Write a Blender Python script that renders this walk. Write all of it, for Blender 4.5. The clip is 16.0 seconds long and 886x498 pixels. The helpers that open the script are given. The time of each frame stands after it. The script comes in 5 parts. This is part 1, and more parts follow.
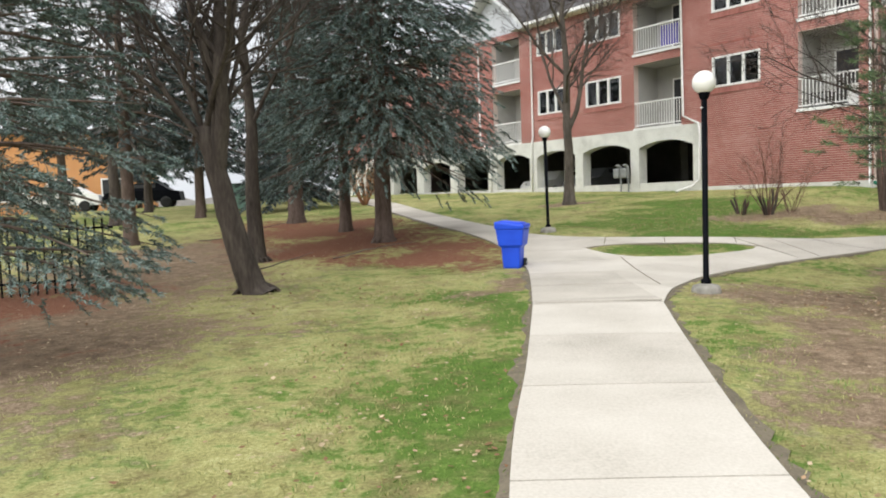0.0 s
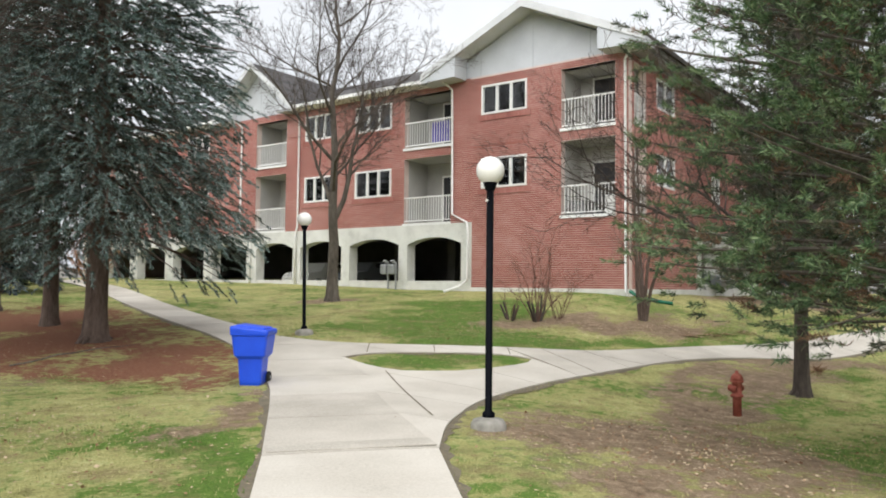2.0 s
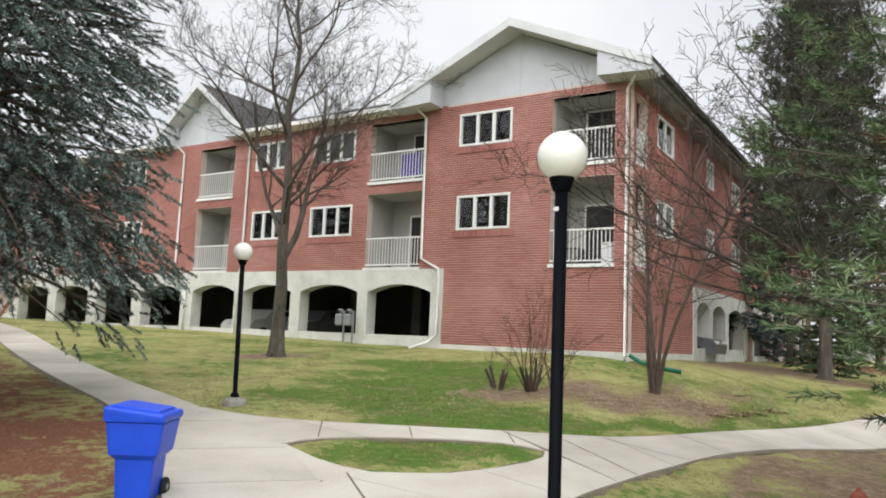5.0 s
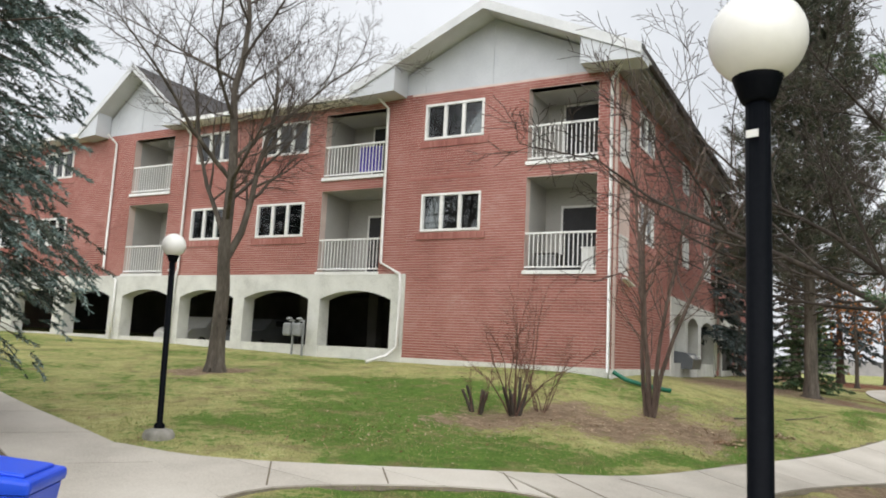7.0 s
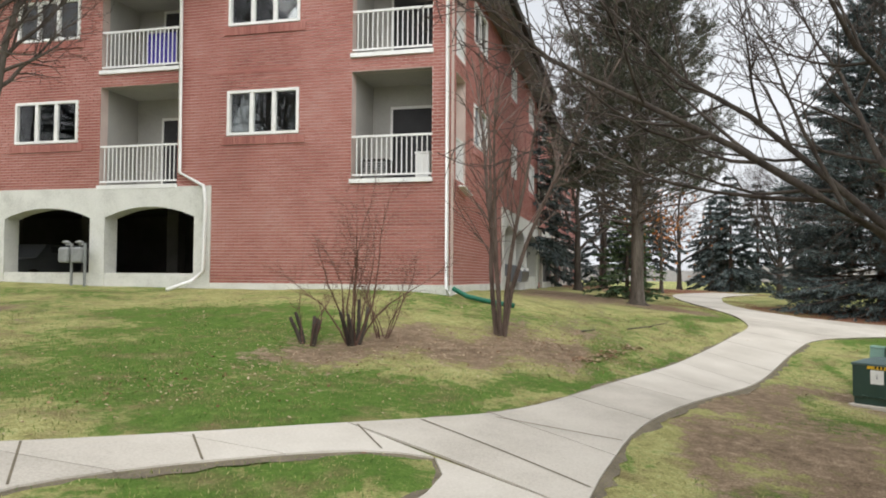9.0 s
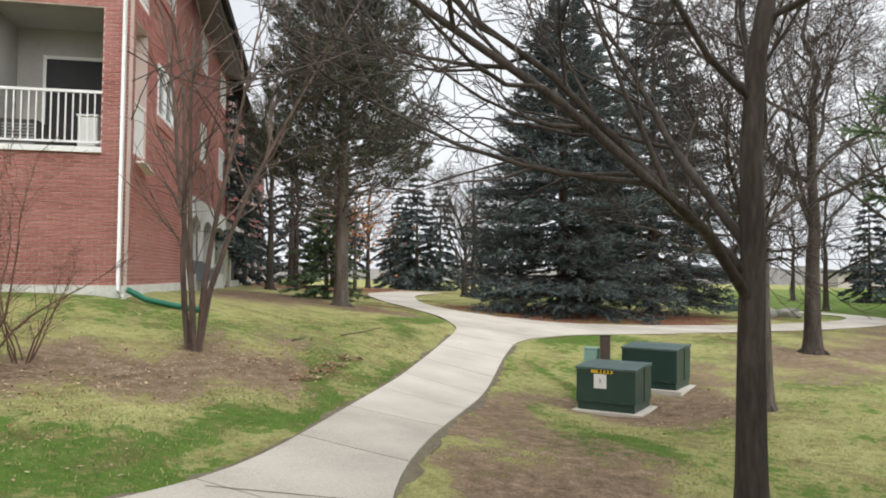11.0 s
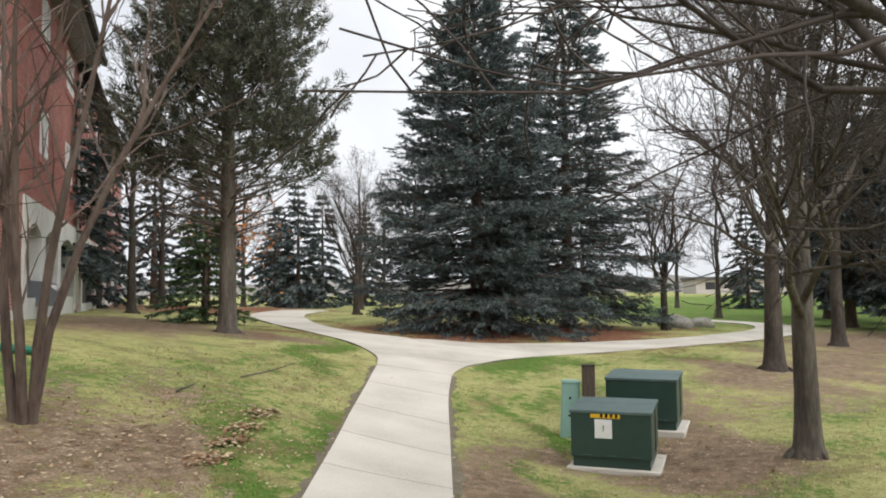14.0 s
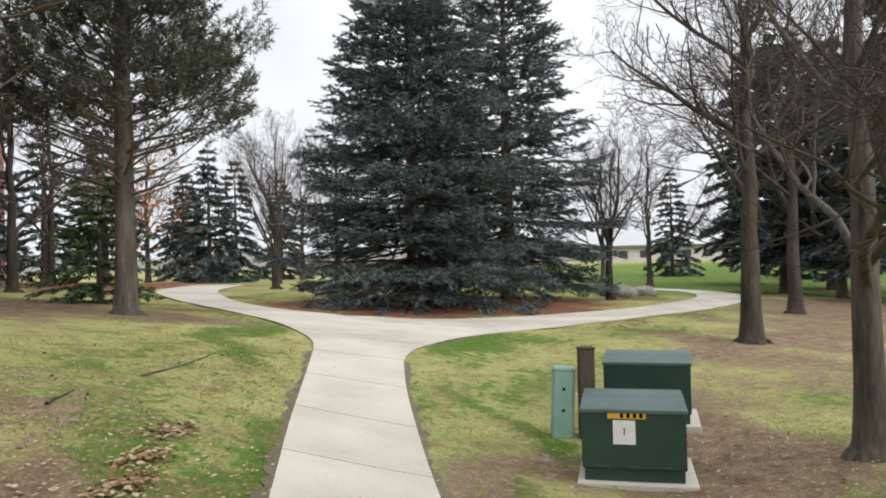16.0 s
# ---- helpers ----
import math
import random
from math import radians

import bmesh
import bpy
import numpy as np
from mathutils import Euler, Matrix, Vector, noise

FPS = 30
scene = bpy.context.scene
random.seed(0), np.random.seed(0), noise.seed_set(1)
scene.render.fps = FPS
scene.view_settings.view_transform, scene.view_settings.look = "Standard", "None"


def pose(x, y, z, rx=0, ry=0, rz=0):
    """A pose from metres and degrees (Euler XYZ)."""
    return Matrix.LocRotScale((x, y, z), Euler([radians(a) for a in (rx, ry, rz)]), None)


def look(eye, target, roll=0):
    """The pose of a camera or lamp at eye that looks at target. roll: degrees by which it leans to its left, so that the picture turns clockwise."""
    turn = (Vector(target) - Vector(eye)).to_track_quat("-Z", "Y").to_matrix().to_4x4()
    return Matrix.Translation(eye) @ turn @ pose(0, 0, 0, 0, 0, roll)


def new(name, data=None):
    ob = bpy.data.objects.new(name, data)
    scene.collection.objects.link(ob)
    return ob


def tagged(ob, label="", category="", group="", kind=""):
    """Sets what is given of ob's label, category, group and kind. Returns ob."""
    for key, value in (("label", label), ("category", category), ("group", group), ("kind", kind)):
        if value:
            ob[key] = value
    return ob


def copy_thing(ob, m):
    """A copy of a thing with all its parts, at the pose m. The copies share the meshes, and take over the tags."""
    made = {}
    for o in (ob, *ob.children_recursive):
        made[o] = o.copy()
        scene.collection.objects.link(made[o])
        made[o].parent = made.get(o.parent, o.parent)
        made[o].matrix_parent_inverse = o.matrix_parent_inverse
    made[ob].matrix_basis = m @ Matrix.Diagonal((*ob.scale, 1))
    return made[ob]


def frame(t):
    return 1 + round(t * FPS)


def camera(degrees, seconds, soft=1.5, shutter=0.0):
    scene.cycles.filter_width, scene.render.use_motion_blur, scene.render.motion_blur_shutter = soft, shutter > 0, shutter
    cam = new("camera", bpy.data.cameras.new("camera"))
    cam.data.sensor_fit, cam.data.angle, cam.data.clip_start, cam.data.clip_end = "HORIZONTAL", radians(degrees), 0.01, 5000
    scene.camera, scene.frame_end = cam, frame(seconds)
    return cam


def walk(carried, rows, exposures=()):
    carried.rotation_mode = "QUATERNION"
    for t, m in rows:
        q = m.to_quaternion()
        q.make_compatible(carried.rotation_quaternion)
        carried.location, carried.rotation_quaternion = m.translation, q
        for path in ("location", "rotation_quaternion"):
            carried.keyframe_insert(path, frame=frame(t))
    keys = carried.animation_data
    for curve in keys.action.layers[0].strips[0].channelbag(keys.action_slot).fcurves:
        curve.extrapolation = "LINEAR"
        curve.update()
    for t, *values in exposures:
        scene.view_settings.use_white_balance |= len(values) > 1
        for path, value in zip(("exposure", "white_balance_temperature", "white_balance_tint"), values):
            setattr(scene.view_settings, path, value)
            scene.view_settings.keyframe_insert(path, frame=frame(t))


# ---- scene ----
cam = camera(61.0, 16.0, soft=1.9)
METRES, EYE, TILT, LEAN, TURN = 19.5, 1.5, 0.0, 0.0, 0.0
ROWS = [
    (0.0, 0.0, 0.0, 0.0, -0.13, -3.84, 1.97),
    (0.5, 0.005, 0.0282, 0.0017, -6.62, -1.68, 1.37),
    (1.0, 0.0148, 0.0588, 0.0026, -11.73, 0.65, 0.3),
    (1.5, 0.0233, 0.0914, 0.0045, -14.37, 1.9, -1.62),
    (2.0, 0.0295, 0.1266, 0.0074, -17.64, 2.84, -0.61),
    (2.5, 0.0378, 0.1601, 0.0088, -20.05, 2.62, -1.54),
    (3.0, 0.0411, 0.191, 0.0094, -20.91, 3.08, -2.32),
    (3.5, 0.0466, 0.2222, 0.0103, -21.44, 4.11, -1.51),
    (4.0, 0.0527, 0.2549, 0.0118, -20.73, 5.3, -2.7),
    (6.5, 0.0794, 0.4092, 0.0171, -23.7, 8.02, -2.29),
    (7.0, 0.0849, 0.4381, 0.0182, -25.6, 7.74, -2.81),
    (7.5, 0.0947, 0.4695, 0.0161, -28.64, 6.5, -2.6),
    (8.0, 0.1033, 0.4969, 0.0159, -31.14, 4.72, -2.26),
    (8.5, 0.115, 0.5254, 0.0158, -35.75, 2.9, -0.82),
    (9.0, 0.1295, 0.5526, 0.0162, -39.84, 2.1, -0.43),
    (9.5, 0.1488, 0.5807, 0.0165, -49.56, 2.42, -1.18),
    (10.0, 0.1682, 0.6056, 0.0162, -56.07, 2.05, -0.77),
    (12.5, 0.2639, 0.7148, 0.0202, -69.38, 3.27, -0.4),
    (13.0, 0.2865, 0.7343, 0.0201, -70.43, 2.79, 0.5),
    (13.5, 0.3114, 0.7539, 0.0209, -72.8, 2.38, 0.5),
    (14.0, 0.3375, 0.7722, 0.021, -73.78, 3.19, 0.6),
    (14.5, 0.365, 0.7897, 0.0209, -75.51, 3.31, 0.79),
    (15.0, 0.3914, 0.8045, 0.0204, -77.42, 2.43, 2.44),
    (15.5, 0.4189, 0.8195, 0.0191, -78.06, 1.37, 1.48),
    (16.0, 0.4462, 0.8332, 0.0193, -80.26, 0.92, 1.36),
]
walk(cam, [(t, pose(0, 0, EYE, TILT, LEAN, TURN) @ pose(METRES * x, METRES * y, METRES * z, 90 + pitch, roll, yaw)) for t, x, y, z, yaw, pitch, roll in ROWS], [(0.0, 0.34), (4.0, 0.28), (8.0, 0.2), (10.0, 0.32), (16.0, 0.32)])

# ---- light ----
SUN_EL, SUN_ROT = radians(50), radians(215)
world = bpy.data.worlds.new("overcast_sky")
scene.world = world
world.use_nodes = True
wn, wl = world.node_tree.nodes, world.node_tree.links
wn.clear()
w_out, w_bg = wn.new("ShaderNodeOutputWorld"), wn.new("ShaderNodeBackground")
w_sky = wn.new("ShaderNodeTexSky")
w_sky.sky_type, w_sky.sun_disc, w_sky.sun_elevation, w_sky.sun_rotation = "NISHITA", False, SUN_EL, SUN_ROT
w_sky.dust_density = 4.0
w_hsv = wn.new("ShaderNodeHueSaturation")
w_hsv.inputs["Saturation"].default_value = 0.12
w_tc, w_noise, w_ramp = wn.new("ShaderNodeTexCoord"), wn.new("ShaderNodeTexNoise"), wn.new("ShaderNodeValToRGB")
w_noise.inputs["Scale"].default_value, w_noise.inputs["Detail"].default_value = 2.2, 6.0
w_ramp.color_ramp.elements[0].position, w_ramp.color_ramp.elements[0].color = 0.3, (5.9, 6.2, 6.7, 1)
w_ramp.color_ramp.elements[1].position, w_ramp.color_ramp.elements[1].color = 0.7, (8.9, 9.1, 9.4, 1)
w_mix = wn.new("ShaderNodeMix")
w_mix.data_type = "RGBA"
w_mix.inputs["Factor"].default_value = 0.8
wl.new(w_tc.outputs["Generated"], w_noise.inputs["Vector"])
wl.new(w_noise.outputs["Fac"], w_ramp.inputs["Fac"])
wl.new(w_sky.outputs["Color"], w_hsv.inputs["Color"])
wl.new(w_hsv.outputs["Color"], w_mix.inputs["A"])
wl.new(w_ramp.outputs["Color"], w_mix.inputs["B"])
wl.new(w_mix.outputs["Result"], w_bg.inputs["Color"])
wl.new(w_bg.outputs["Background"], w_out.inputs["Surface"])
w_bg.inputs["Strength"].default_value = 0.115
sun = new("sun", bpy.data.lights.new("sun", "SUN"))
sun.data.energy, sun.data.angle, sun.data.color = 3.0, radians(95), (1.0, 0.985, 0.96)
sun.matrix_world = look((-25, -36, 52), (0, 0, 0))


# ---- materials ----
def material(name, stops, scale=4.0, rough=0.8, bump=0.2, fine=40.0, metal=0.0, island=0.0, obj=0.0, spec=0.3, coord="Object", stretch=None, detail=6.0):
    """Principled surface: a two-scale noise runs over the colour stops, and a finer one gives the relief."""
    m = bpy.data.materials.new(name)
    m.use_nodes = True
    n, l = m.node_tree.nodes, m.node_tree.links
    b = n["Principled BSDF"]
    b.inputs["Roughness"].default_value, b.inputs["Metallic"].default_value = rough, metal
    b.inputs["Specular IOR Level"].default_value = spec
    tc = n.new("ShaderNodeTexCoord")
    vec = tc.outputs[coord]
    if stretch:
        mp = n.new("ShaderNodeMapping")
        mp.inputs["Scale"].default_value = stretch
        l.new(vec, mp.inputs["Vector"])
        vec = mp.outputs["Vector"]
    big, small = n.new("ShaderNodeTexNoise"), n.new("ShaderNodeTexNoise")
    for t, s in ((big, scale), (small, fine)):
        t.inputs["Scale"].default_value, t.inputs["Detail"].default_value = s, detail
        l.new(vec, t.inputs["Vector"])
    add = n.new("ShaderNodeMix")
    add.inputs["Factor"].default_value = 0.4
    l.new(big.outputs["Fac"], add.inputs["A"])
    l.new(small.outputs["Fac"], add.inputs["B"])
    fac = add.outputs["Result"]
    for amount, node, socket in ((island, "ShaderNodeNewGeometry", "Random Per Island"), (obj, "ShaderNodeObjectInfo", "Random")):
        if amount:
            src = n.new(node)
            mr = n.new("ShaderNodeMath")
            mr.operation = "MULTIPLY_ADD"
            mr.inputs[1].default_value, mr.inputs[2].default_value = amount, -amount / 2
            l.new(src.outputs[socket], mr.inputs[0])
            sm = n.new("ShaderNodeMath")
            l.new(fac, sm.inputs[0])
            l.new(mr.outputs[0], sm.inputs[1])
            fac = sm.outputs[0]
    ramp = n.new("ShaderNodeValToRGB")
    r = ramp.color_ramp
    while len(r.elements) < len(stops):
        r.elements.new(0.5)
    for i, c in enumerate(stops):
        r.elements[i].position = 0.32 + 0.36 * i / max(1, len(stops) - 1)
        r.elements[i].color = (*c, 1)
    l.new(fac, ramp.inputs["Fac"])
    l.new(ramp.outputs["Color"], b.inputs["Base Color"])
    if bump:
        bp = n.new("ShaderNodeBump")
        bp.inputs["Strength"].default_value, bp.inputs["Distance"].default_value = bump, 0.02
        l.new(small.outputs["Fac"], bp.inputs["Height"])
        l.new(bp.outputs["Normal"], b.inputs["Normal"])
    return m


BRICK = material("red_brick", [(0.25, 0.098, 0.082), (0.345, 0.138, 0.115), (0.40, 0.175, 0.15), (0.46, 0.25, 0.22)], 0.5, 0.9, 0.4, 60, island=0.15)
BRICK_ONE = material("red_brick_single", [(0.25, 0.098, 0.082), (0.345, 0.138, 0.115), (0.40, 0.175, 0.15), (0.46, 0.25, 0.22)], 0.5, 0.9, 0.4, 60, obj=0.15)
TRIM = material("weathered_white_trim", [(0.52, 0.53, 0.54), (0.66, 0.67, 0.68)], 1.5, 0.6, 0.08, 30)
MORTAR = material("mortar", [(0.55, 0.43, 0.39), (0.70, 0.58, 0.53)], 2.0, 0.95, 0.4, 80)
PAINTED = material("painted_concrete", [(0.46, 0.46, 0.43), (0.62, 0.62, 0.58), (0.70, 0.70, 0.66)], 1.5, 0.75, 0.2, 25)
SIDING = material("pale_siding", [(0.47, 0.49, 0.52), (0.58, 0.60, 0.63)], 1.0, 0.6, 0.1, 30)
WHITE = material("white_paint", [(0.70, 0.70, 0.69), (0.82, 0.82, 0.80)], 3.0, 0.45, 0.05, 30)
SHINGLE = material("asphalt_shingle", [(0.045, 0.043, 0.045), (0.09, 0.085, 0.085), (0.12, 0.11, 0.11)], 2.5, 0.95, 0.5, 35, island=0.3)
CONCRETE = material("sidewalk_concrete", [(0.37, 0.34, 0.292), (0.49, 0.455, 0.398), (0.575, 0.54, 0.48)], 0.9, 0.9, 0.25, 45, obj=0.18)
JOINT = material("joint_dirt", [(0.10, 0.085, 0.06), (0.20, 0.17, 0.12)], 5, 0.95, 0.3)
BARK = material("grey_bark", [(0.045, 0.038, 0.032), (0.10, 0.085, 0.07), (0.17, 0.15, 0.125)], 5, 0.95, 0.9, 26, stretch=(1, 1, 0.22))
DARKBARK = material("dark_bark", [(0.025, 0.02, 0.017), (0.06, 0.048, 0.04), (0.10, 0.085, 0.07)], 5, 0.95, 0.9, 26, stretch=(1, 1, 0.22))
REDBARK = material("spruce_bark", [(0.05, 0.034, 0.028), (0.11, 0.08, 0.065), (0.17, 0.13, 0.11)], 5, 0.95, 0.9, 26, stretch=(1, 1, 0.25))
TWIG = material("twig", [(0.045, 0.035, 0.03), (0.10, 0.08, 0.07)], 3, 0.9, 0.0, 20, island=0.3)
REDTWIG = material("red_twig", [(0.08, 0.045, 0.035), (0.16, 0.09, 0.07)], 3, 0.9, 0.0, 20, island=0.3)
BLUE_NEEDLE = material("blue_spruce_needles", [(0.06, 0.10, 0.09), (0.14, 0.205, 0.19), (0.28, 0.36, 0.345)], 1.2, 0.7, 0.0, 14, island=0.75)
DARK_NEEDLE = material("dark_spruce_needles", [(0.024, 0.038, 0.037), (0.06, 0.085, 0.083), (0.14, 0.17, 0.17)], 1.0, 0.7, 0.0, 14, island=0.7)
PINE_NEEDLE = material("pine_needles", [(0.04, 0.085, 0.035), (0.10, 0.165, 0.075), (0.21, 0.28, 0.14)], 1.0, 0.65, 0.0, 14, island=0.5)
DEAD_NEEDLE = material("dead_needles", [(0.10, 0.055, 0.03), (0.20, 0.12, 0.075)], 1.0, 0.85, 0.0, 14, island=0.5)
# Inner tones below: crown shade put in the colour, with some browning for pine.
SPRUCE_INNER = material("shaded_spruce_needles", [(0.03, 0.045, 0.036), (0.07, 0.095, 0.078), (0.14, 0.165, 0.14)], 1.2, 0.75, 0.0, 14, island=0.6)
PINE_INNER = material("dark_pine_needles", [(0.02, 0.034, 0.019), (0.05, 0.07, 0.042), (0.12, 0.11, 0.07)], 1.0, 0.7, 0.0, 14, island=0.6)
SPRUCE_TIP = material("grey_blue_spruce_tips", [(0.04, 0.06, 0.06), (0.10, 0.135, 0.135), (0.19, 0.23, 0.23)], 1.2, 0.75, 0.0, 14, island=0.6)
GREY_NEEDLE = material("grey_green_needles", [(0.03, 0.035, 0.024), (0.07, 0.075, 0.052), (0.13, 0.13, 0.095)], 1, 0.8, 0.0, 14, island=0.5)
ORANGE_LEAF = material("orange_leaf", [(0.25, 0.09, 0.025), (0.45, 0.19, 0.06)], 1.0, 0.7, 0.0, 14, island=0.7)
FALLEN = material("fallen_leaf", [(0.18, 0.095, 0.05), (0.33, 0.21, 0.12), (0.46, 0.36, 0.24)], 1.0, 0.8, 0.0, 14, island=0.8)
GRASS = material("grass_blade", [(0.16, 0.17, 0.06), (0.28, 0.265, 0.10), (0.43, 0.39, 0.19)], 0.35, 0.75, 0.0, 3, island=0.35, coord="Object")
GREENGRASS = material("lush_grass_blade", [(0.07, 0.14, 0.025), (0.12, 0.20, 0.04), (0.22, 0.27, 0.075)], 0.5, 0.7, 0.0, 3, island=0.4)
BLACK = material("black_steel", [(0.002, 0.0025, 0.004), (0.005, 0.006, 0.008)], 3, 0.5, 0.1, 50, spec=0.04)
BLUE = material("blue_plastic", [(0.006, 0.06, 0.62), (0.01, 0.085, 0.75)], 3, 0.42, 0.08, 60, spec=0.5)
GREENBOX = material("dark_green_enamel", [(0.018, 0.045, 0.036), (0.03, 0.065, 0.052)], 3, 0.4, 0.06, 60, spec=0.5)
GREENTOP = material("light_green_enamel", [(0.06, 0.10, 0.095), (0.12, 0.17, 0.165)], 3, 0.5, 0.06, 60, spec=0.5)
PALEGREEN = material("pale_green_plastic", [(0.19, 0.33, 0.28), (0.27, 0.42, 0.36)], 3, 0.55, 0.06, 60)
WOODPOST = material("weathered_post", [(0.06, 0.045, 0.035), (0.13, 0.10, 0.08)], 6, 0.9, 0.5, 30, stretch=(1, 1, 0.15))
HYDRANT = material("faded_red_iron", [(0.13, 0.035, 0.025), (0.26, 0.065, 0.045), (0.3, 0.12, 0.08)], 8, 0.75, 0.3, 50)
GREYMETAL = material("grey_metal", [(0.2, 0.21, 0.21), (0.36, 0.37, 0.37)], 4, 0.5, 0.1, 50, metal=0.3)
# Grey darkened for the parking level's shade; the air conditioner case shares it.
DARKROOM = material("garage_shade_grey", [(0.05, 0.048, 0.045), (0.10, 0.095, 0.09)], 1.5, 0.9, 0.2, 20)
CURTAIN = material("pale_curtain", [(0.45, 0.46, 0.46), (0.62, 0.63, 0.63)], 2, 0.9, 0.2, 20, stretch=(6, 6, 0.3))
# Near-black for sheets and panes that stand in for unlit interiors.
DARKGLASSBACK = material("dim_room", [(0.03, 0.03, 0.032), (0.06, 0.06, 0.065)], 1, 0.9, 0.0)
ORANGEWALL = material("orange_stucco", [(0.5, 0.24, 0.1), (0.6, 0.31, 0.14)], 1, 0.9, 0.2)
YELLOW = material("yellow_label", [(0.7, 0.42, 0.02), (0.78, 0.5, 0.04)], 3, 0.6, 0.0)
ROCK = material("grey_rock", [(0.12, 0.115, 0.10), (0.25, 0.24, 0.21), (0.33, 0.31, 0.28)], 3, 0.9, 0.6, 14)
CARPAINT = material("dark_car_paint", [(0.10, 0.11, 0.12), (0.14, 0.15, 0.16)], 2, 0.3, 0.0, spec=0.6)
RUBBER = material("rubber", [(0.012, 0.012, 0.012), (0.03, 0.03, 0.03)], 5, 0.85, 0.1)
PURPLE = material("purple_cloth", [(0.05, 0.04, 0.25), (0.09, 0.07, 0.36)], 2, 0.9, 0.2)
HOSE = material("green_hose", [(0.01, 0.10, 0.06), (0.02, 0.16, 0.10)], 4, 0.4, 0.1)


def glass_material():
    m = bpy.data.materials.new("window_glass")
    m.use_nodes = True
    n, l = m.node_tree.nodes, m.node_tree.links
    n.clear()
    out, mix, tr, gl, fr = (n.new(k) for k in ("ShaderNodeOutputMaterial", "ShaderNodeMixShader", "ShaderNodeBsdfTransparent", "ShaderNodeBsdfGlossy", "ShaderNodeFresnel"))
    gl.inputs["Roughness"].default_value = 0.02
    tr.inputs["Color"].default_value = (0.75, 0.78, 0.78, 1)
    fr.inputs["IOR"].default_value = 1.9
    l.new(fr.outputs["Fac"], mix.inputs["Fac"])
    l.new(tr.outputs["BSDF"], mix.inputs[1])
    l.new(gl.outputs["BSDF"], mix.inputs[2])
    l.new(mix.outputs["Shader"], out.inputs["Surface"])
    return m


# Inner walls and ceiling darker than the siding, recess shade put in the colour.
INNER = material("shaded_balcony_wall", [(0.34, 0.33, 0.31), (0.46, 0.45, 0.42)], 1.0, 0.9, 0.2, 30)
GLASS = glass_material()
GLOBE = material("opal_globe", [(0.78, 0.77, 0.74), (0.84, 0.83, 0.80)], 2, 0.25, 0.0, spec=0.5)


def ground_material():
    """Lawn, worn soil, needle litter and lush patches, each with its own mask on the ground's points."""
    m = bpy.data.materials.new("lawn")
    m.use_nodes = True
    n, l = m.node_tree.nodes, m.node_tree.links
    b = n["Principled BSDF"]
    b.inputs["Roughness"].default_value, b.inputs["Specular IOR Level"].default_value = 0.95, 0.1
    tc = n.new("ShaderNodeTexCoord")

    def noise_tex(scale, detail=8):
        t = n.new("ShaderNodeTexNoise")
        t.inputs["Scale"].default_value, t.inputs["Detail"].default_value = scale, detail
        t.inputs["Roughness"].default_value = 0.65
        l.new(tc.outputs["Object"], t.inputs["Vector"])
        return t.outputs["Fac"]

    def ramp(fac, *stops):
        r = n.new("ShaderNodeValToRGB")
        while len(r.color_ramp.elements) < len(stops):
            r.color_ramp.elements.new(0.5)
        for e, (p, c) in zip(r.color_ramp.elements, stops):
            e.position, e.color = p, (*c, 1)
        l.new(fac, r.inputs["Fac"])
        return r.outputs["Color"]

    def mix(fac, a, c):
        x = n.new("ShaderNodeMix")
        x.data_type = "RGBA"
        l.new(fac, x.inputs["Factor"])
        l.new(a, x.inputs["A"])
        l.new(c, x.inputs["B"])
        return x.outputs["Result"]

    def mask(name, grain):
        a = n.new("ShaderNodeAttribute")
        a.attribute_name = name
        s = n.new("ShaderNodeMath")
        s.operation = "MULTIPLY_ADD"
        s.inputs[1].default_value = 3.7
        l.new(grain, s.inputs[0])
        l.new(a.outputs["Fac"], s.inputs[2])
        q = n.new("ShaderNodeMapRange")
        q.interpolation_type = "SMOOTHSTEP"
        q.inputs["From Min"].default_value, q.inputs["From Max"].default_value = 2.23, 2.6
        l.new(s.outputs[0], q.inputs["Value"])
        return q.outputs["Result"]

    grain, mid, wide = noise_tex(38), noise_tex(5), noise_tex(0.45)
    blend = n.new("ShaderNodeMix")
    blend.inputs["Factor"].default_value = 0.5
    l.new(grain, blend.inputs["A"])
    l.new(mid, blend.inputs["B"])
    grain2 = blend.outputs["Result"]
    straw = ramp(grain2, (0.34, (0.15, 0.145, 0.055)), (0.5, (0.345, 0.335, 0.135)), (0.66, (0.58, 0.54, 0.29)))
    green = ramp(grain2, (0.34, (0.045, 0.09, 0.016)), (0.55, (0.105, 0.18, 0.035)), (0.68, (0.22, 0.28, 0.08)))
    soil = ramp(grain2, (0.34, (0.075, 0.053, 0.034)), (0.5, (0.21, 0.152, 0.102)), (0.66, (0.42, 0.33, 0.23)))
    litter = ramp(grain, (0.28, (0.075, 0.032, 0.02)), (0.5, (0.19, 0.085, 0.052)), (0.74, (0.34, 0.20, 0.13)))
    half = n.new("ShaderNodeMath")
    half.operation = "MULTIPLY_ADD"
    half.inputs[1].default_value, half.inputs[2].default_value = 0.5, 0.0
    l.new(wide, half.inputs[0])
    both = n.new("ShaderNodeMath")
    both.operation = "MULTIPLY_ADD"
    both.inputs[1].default_value = 0.5
    l.new(mid, both.inputs[0])
    l.new(half.outputs[0], both.inputs[2])
    lawn = mix(mask("lush", both.outputs[0]), straw, green)
    thatch = ramp(grain2, (0.34, (0.085, 0.065, 0.03)), (0.5, (0.19, 0.15, 0.075)), (0.66, (0.36, 0.30, 0.16)))
    worn = n.new("ShaderNodeMapRange")
